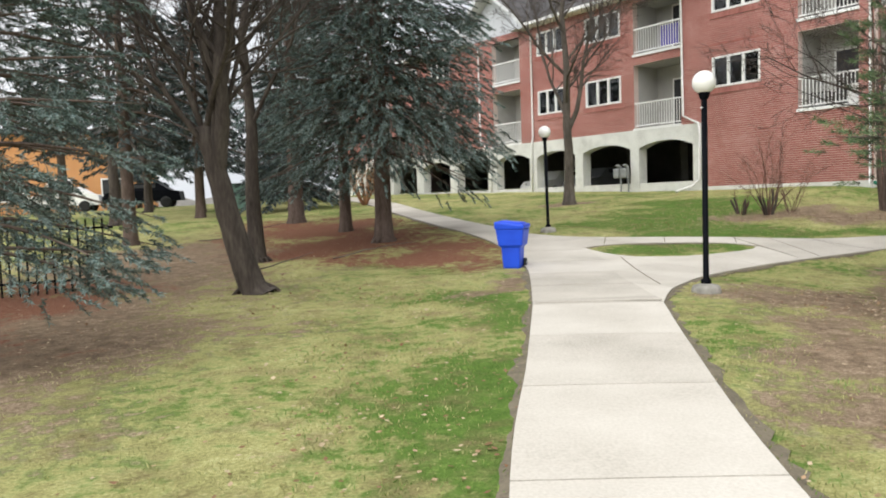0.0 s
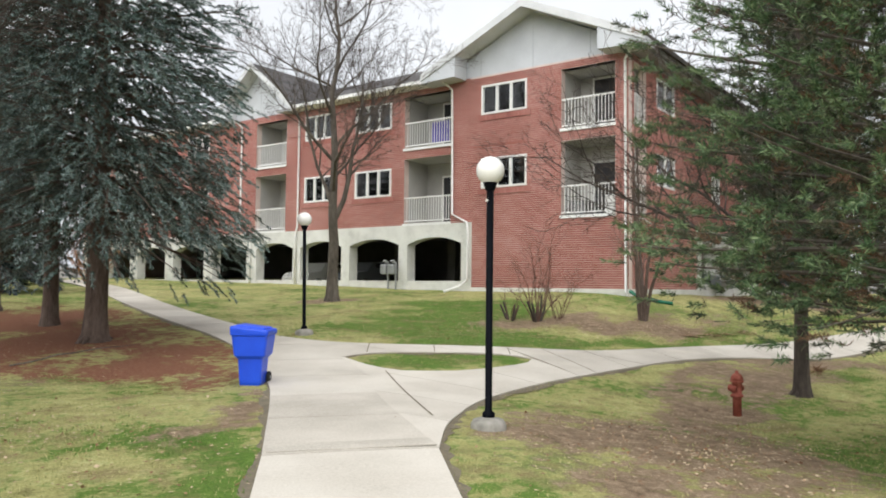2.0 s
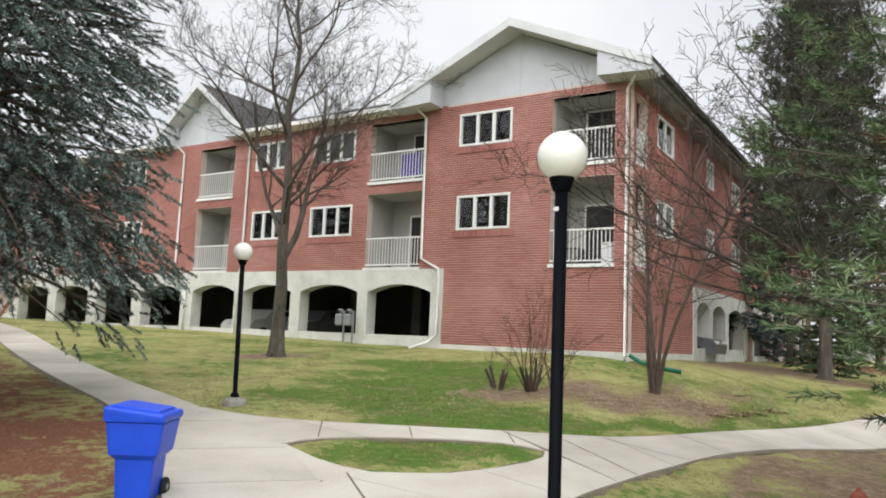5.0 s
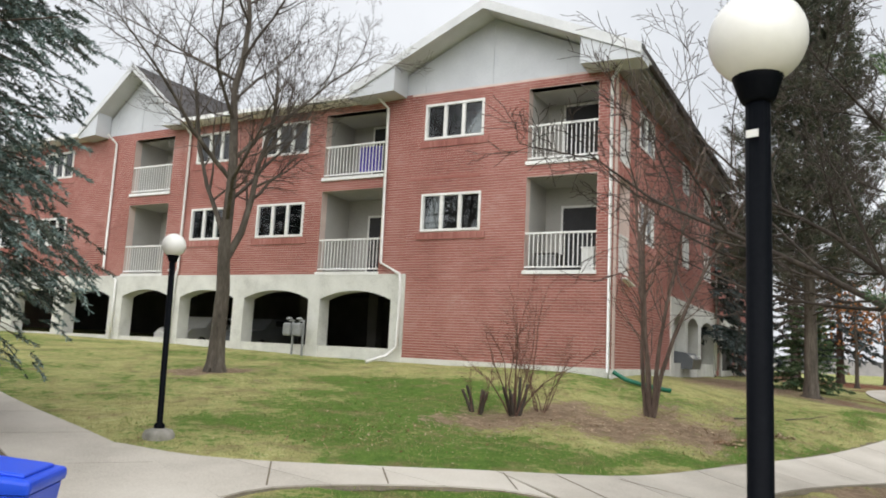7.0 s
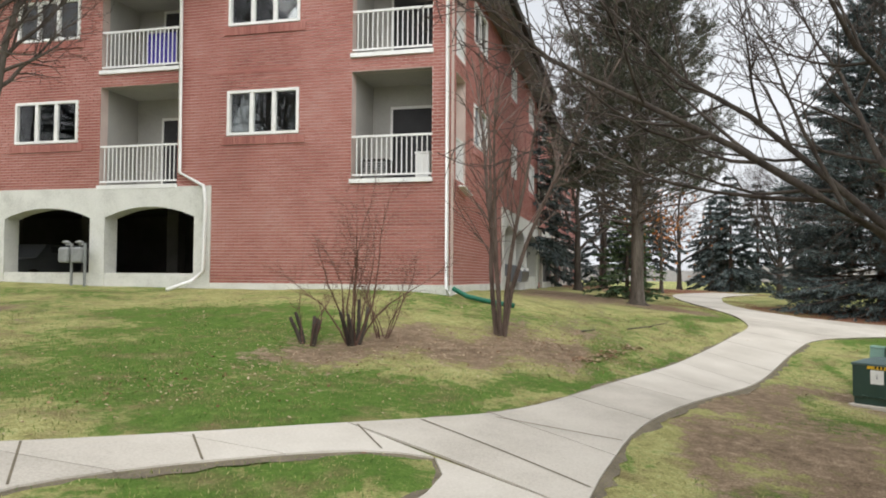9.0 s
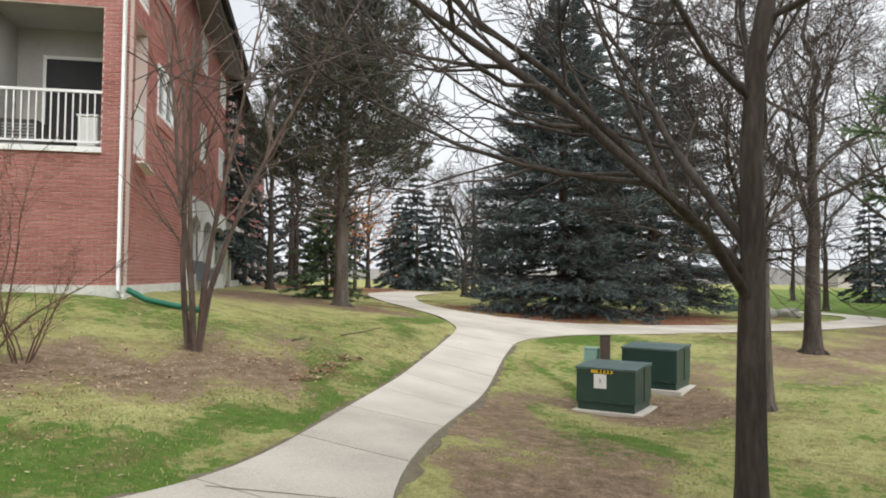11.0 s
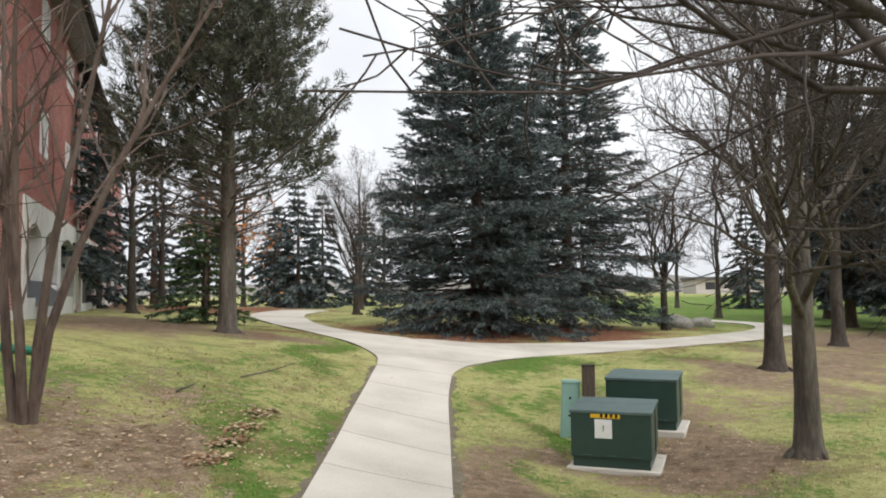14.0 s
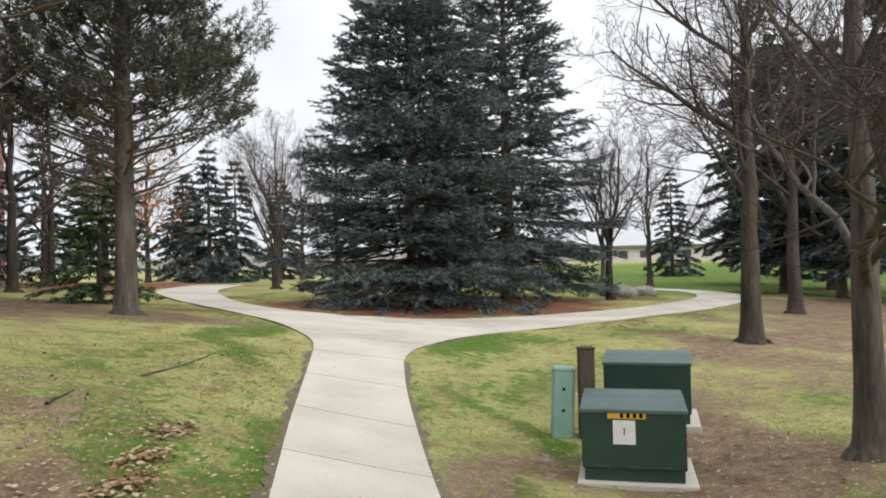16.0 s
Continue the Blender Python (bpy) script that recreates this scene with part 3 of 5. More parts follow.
def brick_wall(name, axis, face, a0, a1, z0, z1, holes, thick=0.3, single=None):
    """A mortar body with openings through it, and courses of bricks that stand proud of it."""
    bm = bmesh.new()
    for p, q, r, s in cells(a0, a1, z0, z1, holes):
        box(bm, *put(axis, p, q, face + 0.012, face + thick, r, s))
    bmesh.ops.remove_doubles(bm, verts=bm.verts[:], dist=0.0005)
    wall = part(name, bm, MORTAR, building, "red brick wall")
    rng = random.Random(7)
    v, f = [], []
    z, row = z0, 0
    while z + 0.066 <= z1 + 0.01:
        spans = [(a0, a1)]
        for h in holes:
            if h[2] < z + 0.05 and h[3] > z + 0.016:
                spans = [t for s in spans for t in ((s[0], min(s[1], h[0])), (max(s[0], h[1]), s[1])) if t[1] - t[0] > 0.03]
        for s0, s1 in spans:
            a = s0 - (0.11 if row % 2 else 0.0)
            while a < s1:
                p, q = max(a, s0), min(a + 0.21, s1)
                if q - p > 0.03:
                    out = face - 0.002 + rng.uniform(-0.003, 0.003)
                    if single and q - p > 0.209 and single[0] < p < single[1] and single[2] < z < single[3]:
                        if SINGLE[0] is None:
                            SINGLE[0] = bpy.data.meshes.new("brick")
                            b = boxes((0, 0.03, 0, 0.21, 0, 0.060), bevel=0.0)
                            b.to_mesh(SINGLE[0])
                            SINGLE[0].materials.append(BRICK_ONE)
                        part("brick", SINGLE[0], None, wall, m=pose(out, p, z))
                    else:
                        o = len(v)
                        x0, x1, y0, y1, c0, c1 = put(axis, p, q, out, face + 0.02, z, z + 0.060)
                        v += [(x, y, w) for w in (c0, c1) for y in (y0, y1) for x in (x0, x1)]
                        f += [(o, o + 1, o + 3, o + 2), (o + 4, o + 6, o + 7, o + 5), (o, o + 4, o + 5, o + 1), (o + 2, o + 3, o + 7, o + 6), (o, o + 2, o + 6, o + 4), (o + 1, o + 5, o + 7, o + 3)]
                a += 0.222
        z += 0.0765
        row += 1
    tagged(part("brickwork", (v, f), BRICK, wall, "weathered red bricks in running bond"), kind="stuff")
    return wall


def window(axis, face, a0, a1, z0, z1, lights=3, curtains=0.5):
    """White window with its lights, and a soldier-course sill of bricks below."""
    d, w = 0.09, 0.07
    def pb(p, q, t0, t1, r, s):
        return put(axis, p, q, face + t0, face + t1, r, s)
    fr = boxes(pb(a0, a1, -0.03, d, z0, z0 + w), pb(a0, a1, -0.03, d, z1 - w, z1), pb(a0, a0 + w, -0.03, d, z0 + w, z1 - w), pb(a1 - w, a1, -0.03, d, z0 + w, z1 - w))
    win = part("window", fr, WHITE, building, "white framed three-light window")
    step = (a1 - a0 - 2 * w) / lights
    for i in range(1, lights):
        c = a0 + w + step * i
        part("mullion", boxes(pb(c - 0.05, c + 0.05, -0.02, d - 0.01, z0 + w, z1 - w)), WHITE, win)
    for i in range(lights):
        c = a0 + w + step * i
        o = part("pane", boxes(pb(c + 0.03, c + step - 0.03, 0.035, 0.043, z0 + w, z1 - w)), GLASS, win)
        o.visible_shadow = False
        if random.random() < curtains:
            part("curtain", boxes(pb(c + 0.02, c + step - 0.02, 0.16, 0.18, z0 + 0.02, z1 - 0.02)), CURTAIN, win, "pale drawn curtain")
    # Dark sheet behind the glass, standing for the unlit interior.
    part("dim_backing", boxes(pb(a0 + 0.02, a1 - 0.02, 0.6, 0.62, z0 - 0.4, z1 + 0.1)), DARKGLASSBACK, win)
    bm = bmesh.new()
    n = round((a1 - a0 + 0.3) / 0.077)
    for i in range(n):
        p = a0 - 0.15 + i * 0.077
        box(bm, *pb(p, p + 0.067, -0.035, 0.02, z0 - 0.235, z0 - 0.03))
    tagged(part("sill", bm, BRICK, win, "soldier course of bricks"), kind="stuff")


BALUSTER = [None]


def balcony(axis, face, a0, a1, z0, z1, deep=1.55, far_door=True, things_in=""):
    """Recessed loggia: slab edge, inner walls, sliding door, and a railing with its balusters."""
    def pb(p, q, t0, t1, r, s):
        return put(axis, p, q, face + t0, face + t1, r, s)
    bal = part("balcony", boxes(pb(a0 - 0.03, a1 + 0.03, -0.06, deep, z0 - 0.10, z0)), WHITE, building, "recessed balcony with a white slab edge")
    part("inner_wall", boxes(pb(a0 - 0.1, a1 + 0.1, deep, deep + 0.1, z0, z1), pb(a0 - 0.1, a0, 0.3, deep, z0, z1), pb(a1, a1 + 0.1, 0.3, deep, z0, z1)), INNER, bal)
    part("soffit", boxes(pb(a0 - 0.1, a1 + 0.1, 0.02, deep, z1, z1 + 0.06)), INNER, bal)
    door = part("door", boxes(pb(a0 + 0.15, a0 + 0.21, deep - 0.05, deep, z0, z0 + 2.05), pb(a0 + 1.45, a0 + 1.51, deep - 0.05, deep, z0, z0 + 2.05), pb(a0 + 0.21, a0 + 1.45, deep - 0.05, deep, z0 + 1.98, z0 + 2.05)), WHITE, bal)
    part("pane", boxes(pb(a0 + 0.21, a0 + 1.45, deep - 0.03, deep - 0.02, z0, z0 + 1.98)), DARKGLASSBACK, door, "door pane darkened for the unlit inside")
    rail = part("railing", boxes(pb(a0, a1, 0.03, 0.08, z0 + 1.0, z0 + 1.05)), WHITE, bal, "white metal railing")
    part("bottom_rail", boxes(pb(a0, a1, 0.035, 0.075, z0 + 0.08, z0 + 0.12)), WHITE, rail)
    if BALUSTER[0] is None:
        BALUSTER[0] = bpy.data.meshes.new("baluster")
        b = boxes((-0.011, 0.011, -0.011, 0.011, 0.0, 0.9))
        b.to_mesh(BALUSTER[0])
        BALUSTER[0].materials.append(WHITE)
    n = round((a1 - a0) / 0.125)
    for i in range(1, n):
        p = a0 + (a1 - a0) * i / n
        x0, _, y0, _, _, _ = pb(p, p, 0.055, 0.055, 0, 0)
        part("baluster", BALUSTER[0], None, rail, m=pose(x0, y0, z0 + 0.11))
    return bal


W2, W3 = (5.30, 6.43), (8.07, 9.17)
B2, B3 = (4.13, 6.72), (7.16, 9.25)
front_windows = [(3.83, 5.78), (10.18, 12.18), (13.45, 15.25), (22.2, 24.0), (25.4, 27.2)]
front_balconies = [(0.46, 2.46), (7.18, 9.5), (16.5, 18.6), (28.6, 30.8)]
holes = [(a, b, *z) for a, b in front_windows for z in (W2, W3)] + [(a, b, *z) for a, b in front_balconies for z in (B2, B3)]
brick_wall("wall_front", "v", 0.0, 0.0, 6.3, 1.62, EAVE, holes, single=(0.3, 3.4, 1.5, 2.95))
brick_wall("wall_wing", "v", 0.0, 6.3, 34.0, 4.06, EAVE, holes)
part("plinth", boxes((-0.03, 0.3, -0.03, 6.3, BASE, 1.62)), PAINTED, building, "grey concrete footing")
for a, b in front_windows:
    for z in (W2, W3):
        window("v", 0.0, a, b, *z)
for a, b in front_balconies:
    for z in (B2, B3):
        balcony("v", 0.0, a, b, *z)
side_windows = [(2.55, 4.35), (8.9, 10.0), (13.4, 14.9)]
holes = [(a, b, *z) for a, b in side_windows for z in (W2, W3)] + [(0.5, 1.6, *B2), (0.5, 1.6, *B3)] + [(6.9, 16.2, 0.6, 4.06)]
brick_wall("wall_side", "u", 0.0, 0.3, 16.2, 1.62, EAVE, holes)
part("plinth", boxes((0.3, 6.9, -0.03, 0.3, BASE, 1.62)), PAINTED, building, "grey concrete footing")
for a, b in side_windows:
    for z in (W2, W3):
        window("u", 0.0, a, b, *z, lights=2)
for z0, z1 in (B2, B3):
    side_rail = part("railing", boxes((0.5, 1.6, 0.03, 0.08, z0 + 1.0, z0 + 1.05)), WHITE, building, "white metal side railing")
    part("bottom_rail", boxes((0.5, 1.6, 0.03, 0.08, z0, z0 + 0.1)), WHITE, side_rail)
    for i in range(9):
        part("baluster", BALUSTER[0], None, side_rail, m=pose(0.56 + i * 0.12, 0.055, z0 + 0.1))


def arcade(name, axis, face, arches, a_end, thick=0.45, top=4.06, sill=1.85, crown=3.55, rise=0.27):
    """Painted wall of segmental arches over a low kerb wall."""
    bm = bmesh.new()
    edges = [arches[0][0] - 0.45] + [x for a in arches for x in a] + [a_end]
    for p, q in zip(edges[::2], edges[1::2]):
        box(bm, *put(axis, p, q, face - 0.05, face + thick, BASE, top))
    for a, b in arches:
        box(bm, *put(axis, a, b, face - 0.02, face + thick - 0.05, BASE, sill))
        n = 44
        for i in range(n):
            p, q = a + (b - a) * i / n, a + (b - a) * (i + 1) / n
            s = ((p + q) / 2 - a) / (b - a) * 2 - 1
            box(bm, *put(axis, p, q, face - 0.05, face + thick, crown - rise * abs(s) ** 2.1, top))
    bmesh.ops.remove_doubles(bm, verts=bm.verts[:], dist=0.0005)
    return part(name, bm, PAINTED, building, "off-white painted arches of the parking level")


arcade("arcade", "v", 0.0, [(6.63, 9.25), (9.7, 12.4), (12.88, 15.4), (15.9, 18.4), (19.1, 21.7), (22.4, 25.0), (25.7, 28.3), (29, 31.6)], 34.0)
arcade("arcade_side", "u", 0.0, [(7.35, 9.2), (9.75, 11.9), (12.5, 15.6)], 16.25)
# Parking interior in the darkened grey, its shade carried by the colour.
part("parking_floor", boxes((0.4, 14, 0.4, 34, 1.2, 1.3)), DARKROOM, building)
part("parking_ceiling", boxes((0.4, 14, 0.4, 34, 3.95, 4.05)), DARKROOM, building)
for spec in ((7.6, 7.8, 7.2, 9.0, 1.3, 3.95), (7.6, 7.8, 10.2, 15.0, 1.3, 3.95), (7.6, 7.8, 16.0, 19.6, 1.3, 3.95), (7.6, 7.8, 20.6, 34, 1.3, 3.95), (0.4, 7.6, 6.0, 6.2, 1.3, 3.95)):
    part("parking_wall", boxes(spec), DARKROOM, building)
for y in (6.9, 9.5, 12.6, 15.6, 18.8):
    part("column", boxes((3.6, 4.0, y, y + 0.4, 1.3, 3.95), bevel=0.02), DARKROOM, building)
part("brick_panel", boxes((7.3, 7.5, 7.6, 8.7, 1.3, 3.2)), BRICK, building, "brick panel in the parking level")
# Unseen rear wall added to keep light out behind the side arches.
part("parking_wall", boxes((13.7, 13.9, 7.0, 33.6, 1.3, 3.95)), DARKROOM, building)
for spec in ((13.8, 14.1, 6.3, 34, 3.95, EAVE), (16.0, 16.2, 0.3, 8, 1.0, EAVE), (0.3, 14, 33.7, 34, 1.0, EAVE)):
    part("back_wall", boxes(spec), MORTAR, building)
part("room_floor", boxes((0.35, 14, 0.35, 33.6, 6.8, 6.95), (1.8, 14, 0.35, 33.6, 4.06, 4.1)), DARKROOM, building)


def roof_slab(name, quads, mat, label="", thick=0.12):
    bm = bmesh.new()
    for q in quads:
        vs = [bm.verts.new(p) for p in q]
        bm.faces.new(vs)
    bmesh.ops.recalc_face_normals(bm, faces=bm.faces)
    ob = part(name, bm, mat, building, label)
    so = ob.modifiers.new("thick", "SOLIDIFY")
    so.thickness, so.offset = thick, 0
    return ob


# gable block: ridge runs back from the front; wings: ridge runs along the front
PK = 11.72
def gable(v0, v1, u0, u1, peak, eave=9.72, set_back=0.05, run=1.6, name="roof"):
    mid = (v0 + v1) / 2
    roof_slab(name, [((u0, v0, eave), (u1, v0, eave), (u1, mid, peak), (u0, mid, peak)), ((u0, v1, eave), (u0, mid, peak), (u1, mid, peak), (u1, v1, eave))], SHINGLE, "dark asphalt shingle roof")
    bm = bmesh.new()
    tri = [bm.verts.new(p) for p in ((set_back, v0 + 0.2, 9.56), (set_back, v1 - 0.2, 9.56), (set_back, mid, peak - 0.16))]
    back = [bm.verts.new((x.co.x + 0.12, x.co.y, x.co.z)) for x in tri]
    bm.faces.new(tri[::-1])
    bm.faces.new(back)
    for i in range(3):
        bm.faces.new((tri[i], tri[(i + 1) % 3], back[(i + 1) % 3], back[i]))
    part("gable", bm, SIDING, building, "pale grey siding gable")
    for k in range(1, 4):
        y = v0 + (v1 - v0) * k / 4
        part("batten", boxes((set_back - 0.02, set_back, y - 0.012, y + 0.012, 9.6, 9.56 + (peak - 9.72) * (1 - abs(y - mid) / (v1 - mid)))), SIDING, building)
    for s0, s1 in ((v0, mid), (v1, mid)):
        b = bmesh.new()
        vs = [b.verts.new(p) for p in ((u0 - 0.07, s0, eave - 0.20), (u0 - 0.07, s1, peak - 0.20), (u0 - 0.07, s1, peak + 0.075), (u0 - 0.07, s0, eave + 0.075))]
        b.faces.new(vs)
        e = bmesh.ops.extrude_face_region(b, geom=b.faces[:])
        bmesh.ops.translate(b, vec=(0.06, 0, 0), verts=[x for x in e["geom"] if isinstance(x, bmesh.types.BMVert)])
        part("fascia", b, TRIM, building, "white rake board")
    roof_slab('soffit', [((u0 + 0.02, v0, eave - 0.12), (0.3, v0, eave - 0.12), (0.3, mid, peak - 0.12), (u0 + 0.02, mid, peak - 0.12)), ((u0 + 0.02, v1, eave - 0.12), (u0 + 0.02, mid, peak - 0.12), (0.3, mid, peak - 0.12), (0.3, v1, eave - 0.12))], TRIM, 'white boarded soffit', 0.05)
    slope = (peak - eave) / (mid - v0)
    for s0, way in ((v0, 1), (v1, -1)):
        s1 = s0 + way * run
        b = bmesh.new()
        vs = [b.verts.new(p) for p in ((u0 - 0.02, s0, eave - 0.30), (u0 - 0.02, s1, eave - 0.24), (u0 - 0.02, s1, eave - 0.1 + run * slope), (u0 - 0.02, s0, eave - 0.06))]
        b.faces.new(vs)
        e = bmesh.ops.extrude_face_region(b, geom=b.faces[:])
        bmesh.ops.translate(b, vec=(set_back - u0, 0, 0), verts=[x for x in e["geom"] if isinstance(x, bmesh.types.BMVert)])
        bmesh.ops.recalc_face_normals(b, faces=b.faces)
        part("eave_return", b, SIDING, building, "pale boxed eave return")
    return


gable(-0.85, 8.1, -0.75, 16.6, PK)
gable(15.6, 21.2, -0.6, 12, 12.0, run=1.0)
RW = 12.7
roof_slab("roof", [((-0.5, 7.7, 9.62), (-0.5, 16.2, 9.62), (7.0, 16.2, RW), (7.0, 7.0, RW)), ((-0.5, 20.6, 9.62), (-0.5, 34.5, 9.62), (7.0, 34.5, RW), (7.0, 20.0, RW)),
                   ((7.0, 7.7, RW), (7.0, 34.5, RW), (14.6, 34.5, 9.6), (14.6, 7.7, 9.6))], SHINGLE, "dark asphalt shingle roof")
part("ceiling_upper", boxes((0.3, 14, 0.3, 33.7, 9.4, 9.5)), SIDING, building)
part("gutter", boxes((-0.62, -0.48, 7.75, 15.7, 9.5, 9.64), (-0.5, 0.3, 7.75, 15.7, 9.47, 9.51)), WHITE, building, "white eave gutter")
part("gutter", boxes((-0.62, -0.48, 21.2, 34, 9.5, 9.64), (-0.5, 0.3, 21.2, 34, 9.47, 9.51)), WHITE, building, "white eave gutter")
part("gutter", boxes((-0.4, 16.4, -0.66, -0.52, 9.58, 9.72), (-0.4, 16.4, -0.54, 0.1, 9.5, 9.55)), GREYMETAL, building, "grey eave gutter")


def downpipe(pts, mat=WHITE, r=0.045, label="white rainwater pipe"):
    t = Tubes()
    t.tube(pts, [r] * len(pts), 8)
    smooth(part("downpipe", t.data(), mat, building, label))


downpipe([(-0.45, 7.3, 9.5), (-0.08, 7.1, 9.2), (-0.08, 7.05, 4.4), (-0.1, 6.35, 4.05), (-0.12, 6.28, 3.6), (-0.12, 6.3, 1.9), (-0.35, 6.5, 1.65), (-0.9, 6.8, 1.45)])
downpipe([(-0.45, -0.3, 9.5), (-0.07, 0.08, 9.2), (-0.07, 0.06, 1.55), (-0.3, -0.05, 1.42)])
downpipe([(-0.45, 15.6, 9.5), (-0.08, 15.6, 9.2), (-0.08, 15.6, 4.3), (-0.14, 15.65, 3.9), (-0.14, 15.65, 1.6)])
downpipe([(-0.45, 19.7, 9.5), (-0.08, 19.6, 9.2), (-0.08, 19.6, 4.3), (-0.14, 18.75, 3.9), (-0.14, 18.75, 1.6)])
downpipe([(16.1, -0.5, 9.5), (16.1, -0.08, 9.2), (16.1, -0.08, 1.6)])
part("splash_pan", boxes((-0.02, 0.9, -0.2, -0.03, 3.9, 3.94), bevel=0.01), WHITE, building, "white sloping canopy edge", pose(0.1, 0.0, 0.1, 0, 8, 0))
part("brick_course", boxes((-0.012, 0.02, 3.9, 6.28, 6.88, 6.96)), BRICK, building)

block = thing("apartment_building", pose(13.75, 23.98, 0, 0, 0, TH), "farther red brick wing with a dark gabled roof", "apartment building")
part("wall", boxes((16.6, 40, 0.05, 12, 0.4, EAVE)), BRICK, block, "red brick wall")
bm = bmesh.new()
for q in (((16.7, -0.5, 9.6), (40.4, -0.5, 9.6), (40.4, 6.4, 12.9), (16.7, 6.4, 12.9)), ((16.7, 12.5, 9.6), (16.7, 6.4, 12.9), (40.4, 6.4, 12.9), (40.4, 12.5, 9.6)), ((16.5, 0.6, 9.5), (16.5, 12.2, 9.5), (16.5, 6.4, 12.5))):
    bm.faces.new([bm.verts.new(p) for p in q])
part("roof", bm, SHINGLE, block, "dark shingle roof")
for i in range(4):
    for z in (W2, W3):
        a = 18.2 + i * 5
        w_ob = part("window", boxes((a, a + 1.4, 0.0, 0.05, z[0], z[0] + 0.07), (a, a + 1.4, 0.0, 0.05, z[1] - 0.07, z[1]), (a, a + 0.07, 0.0, 0.05, z[0], z[1]), (a + 1.33, a + 1.4, 0.0, 0.05, z[0], z[1]), (a + 0.67, a + 0.73, 0.0, 0.05, z[0], z[1])), WHITE, block)
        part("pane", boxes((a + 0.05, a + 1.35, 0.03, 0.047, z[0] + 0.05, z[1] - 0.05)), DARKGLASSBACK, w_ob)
    part("arch", boxes((17.6 + i * 5, 18.0 + i * 5, -0.05, 0.05, 0.6, 4.0), (18.0 + i * 5, 21.6 + i * 5, -0.05, 0.05, 3.5, 4.0), (18.0 + i * 5, 21.6 + i * 5, -0.05, 0.05, 0.6, 1.6)), PAINTED, block, "off-white parking arch")
    # Flat dark panel standing for the shade inside each bay.
    part("bay_shade", boxes((18.0 + i * 5, 21.6 + i * 5, 0.0, 0.043, 1.6, 3.5)), DARKROOM, block, "dark panel standing for the shaded parking bay")


# ---- trees ----
def limb_path(rng, p, d, length, n, up, wob):
    pts = [Vector(p)]
    d = Vector(d).normalized()
    for i in range(n):
        d = (d + Vector((rng.gauss(0, wob), rng.gauss(0, wob), rng.gauss(0, wob) + up))).normalized()
        pts.append(pts[-1] + d * (length / n))
    return pts


def bare_tree(x, y, label, tall=9.0, r=0.2, lean=(0, 0), fork=0.3, spread=0.8, seed=1, limbs=9, bark=BARK, twig=TWIG, density=1.0, reach=0.5, first=None, up=0.10, name="bare_tree", vase=0.0, wob=0.14, thin=1.0):
    """Leafless tree: flared trunk, rising limbs, branches and fine twigs."""
    rng = random.Random(seed)
    tree = thing(name, on_ground(x, y, 0, -0.05), label, "tree", "bare trees")
    trunk, twigs, limb_tubes = Tubes(), Tubes(), []
    n = 12
    full = tall
    if vase:
        tall = tall * vase
    tp = [Vector((lean[0] * (i / n) ** 0.8 * tall, lean[1] * (i / n) ** 0.8 * tall, tall * i / n)) for i in range(n + 1)]
    for i in range(2, n + 1):
        tp[i] += Vector((rng.gauss(0, 0.012 * tall), rng.gauss(0, 0.012 * tall), 0)) * (i / n) * (0.35 if vase else 1.0)
    tr = [r * (1 - (0.38 if vase else 0.93) * (i / n) ** 0.8) + 0.008 for i in range(n + 1)]
    trunk.tube([tp[0], tp[0].lerp(tp[1], 0.25), tp[0].lerp(tp[1], 0.6)] + tp[1:], [r * 1.55, r * 1.15, r] + tr[1:], 12)
    for k in range(5):
        a = rng.uniform(0, 6.28)
        trunk.tube([(0, 0, 0.22), (math.cos(a) * r * 1.3, math.sin(a) * r * 1.3, 0.1), (math.cos(a) * r * 2.6, math.sin(a) * r * 2.6, -0.14)], [r * 0.4, r * 0.24, r * 0.06], 6)

    def grow(p, d, length, rad, level):
        k = 6 if level < 2 else 4
        pts = limb_path(rng, p, d, length, k, up if level < 2 else 0.05, wob if level < 2 else 0.17)
        rr = [max(rad * (1 - 0.8 * i / k), 0.004) for i in range(k + 1)]
        if level == 0:
            limb_tubes.append(Tubes())
        (limb_tubes[-1] if level < 2 else twigs).tube(pts, rr, 7 if level == 0 else 5 if level == 1 else 3)
        if level >= 3:
            return
        cnt = int({0: 8, 1: 6, 2: 4}[level] * density + rng.random())
        for i in range(cnt):
            s = 0.22 + 0.76 * (i + rng.random()) / max(cnt, 1)
            j = min(int(s * k), k - 1)
            q = pts[j].lerp(pts[j + 1], s * k - j)
            dd = (pts[j + 1] - pts[j]).normalized()
            side = dd.cross(Vector((rng.gauss(0, 1), rng.gauss(0, 1), rng.gauss(0, 1)))).normalized()
            grow(q, dd * 0.75 + side * 0.75, length * rng.uniform(0.34, 0.6) * (1.1 - 0.45 * s), rr[j] * 0.55, level + 1)

    if vase:
        for i in range(limbs):
            a = i * 2.4 + rng.uniform(-0.3, 0.3)
            s = 0.72 + 0.27 * i / limbs
            j = min(int(s * n), n - 1)
            p = tp[j].lerp(tp[j + 1], s * n - j)
            k = spread * (0.12 if i == 0 else rng.uniform(0.4, 1.25))
            grow(p, (math.cos(a) * k, math.sin(a) * k, 1.0), (full - p.z) * rng.uniform(0.7, 1.02), r * (0.62 if i == 0 else rng.uniform(0.18, 0.34)), 0)
    for i in range(0 if vase else limbs):
        s = fork + (0.95 - fork) * i / limbs
        j = min(int(s * n), n - 1)
        p = tp[j].lerp(tp[j + 1], s * n - j)
        a = i * 2.4 + rng.uniform(-0.4, 0.4)
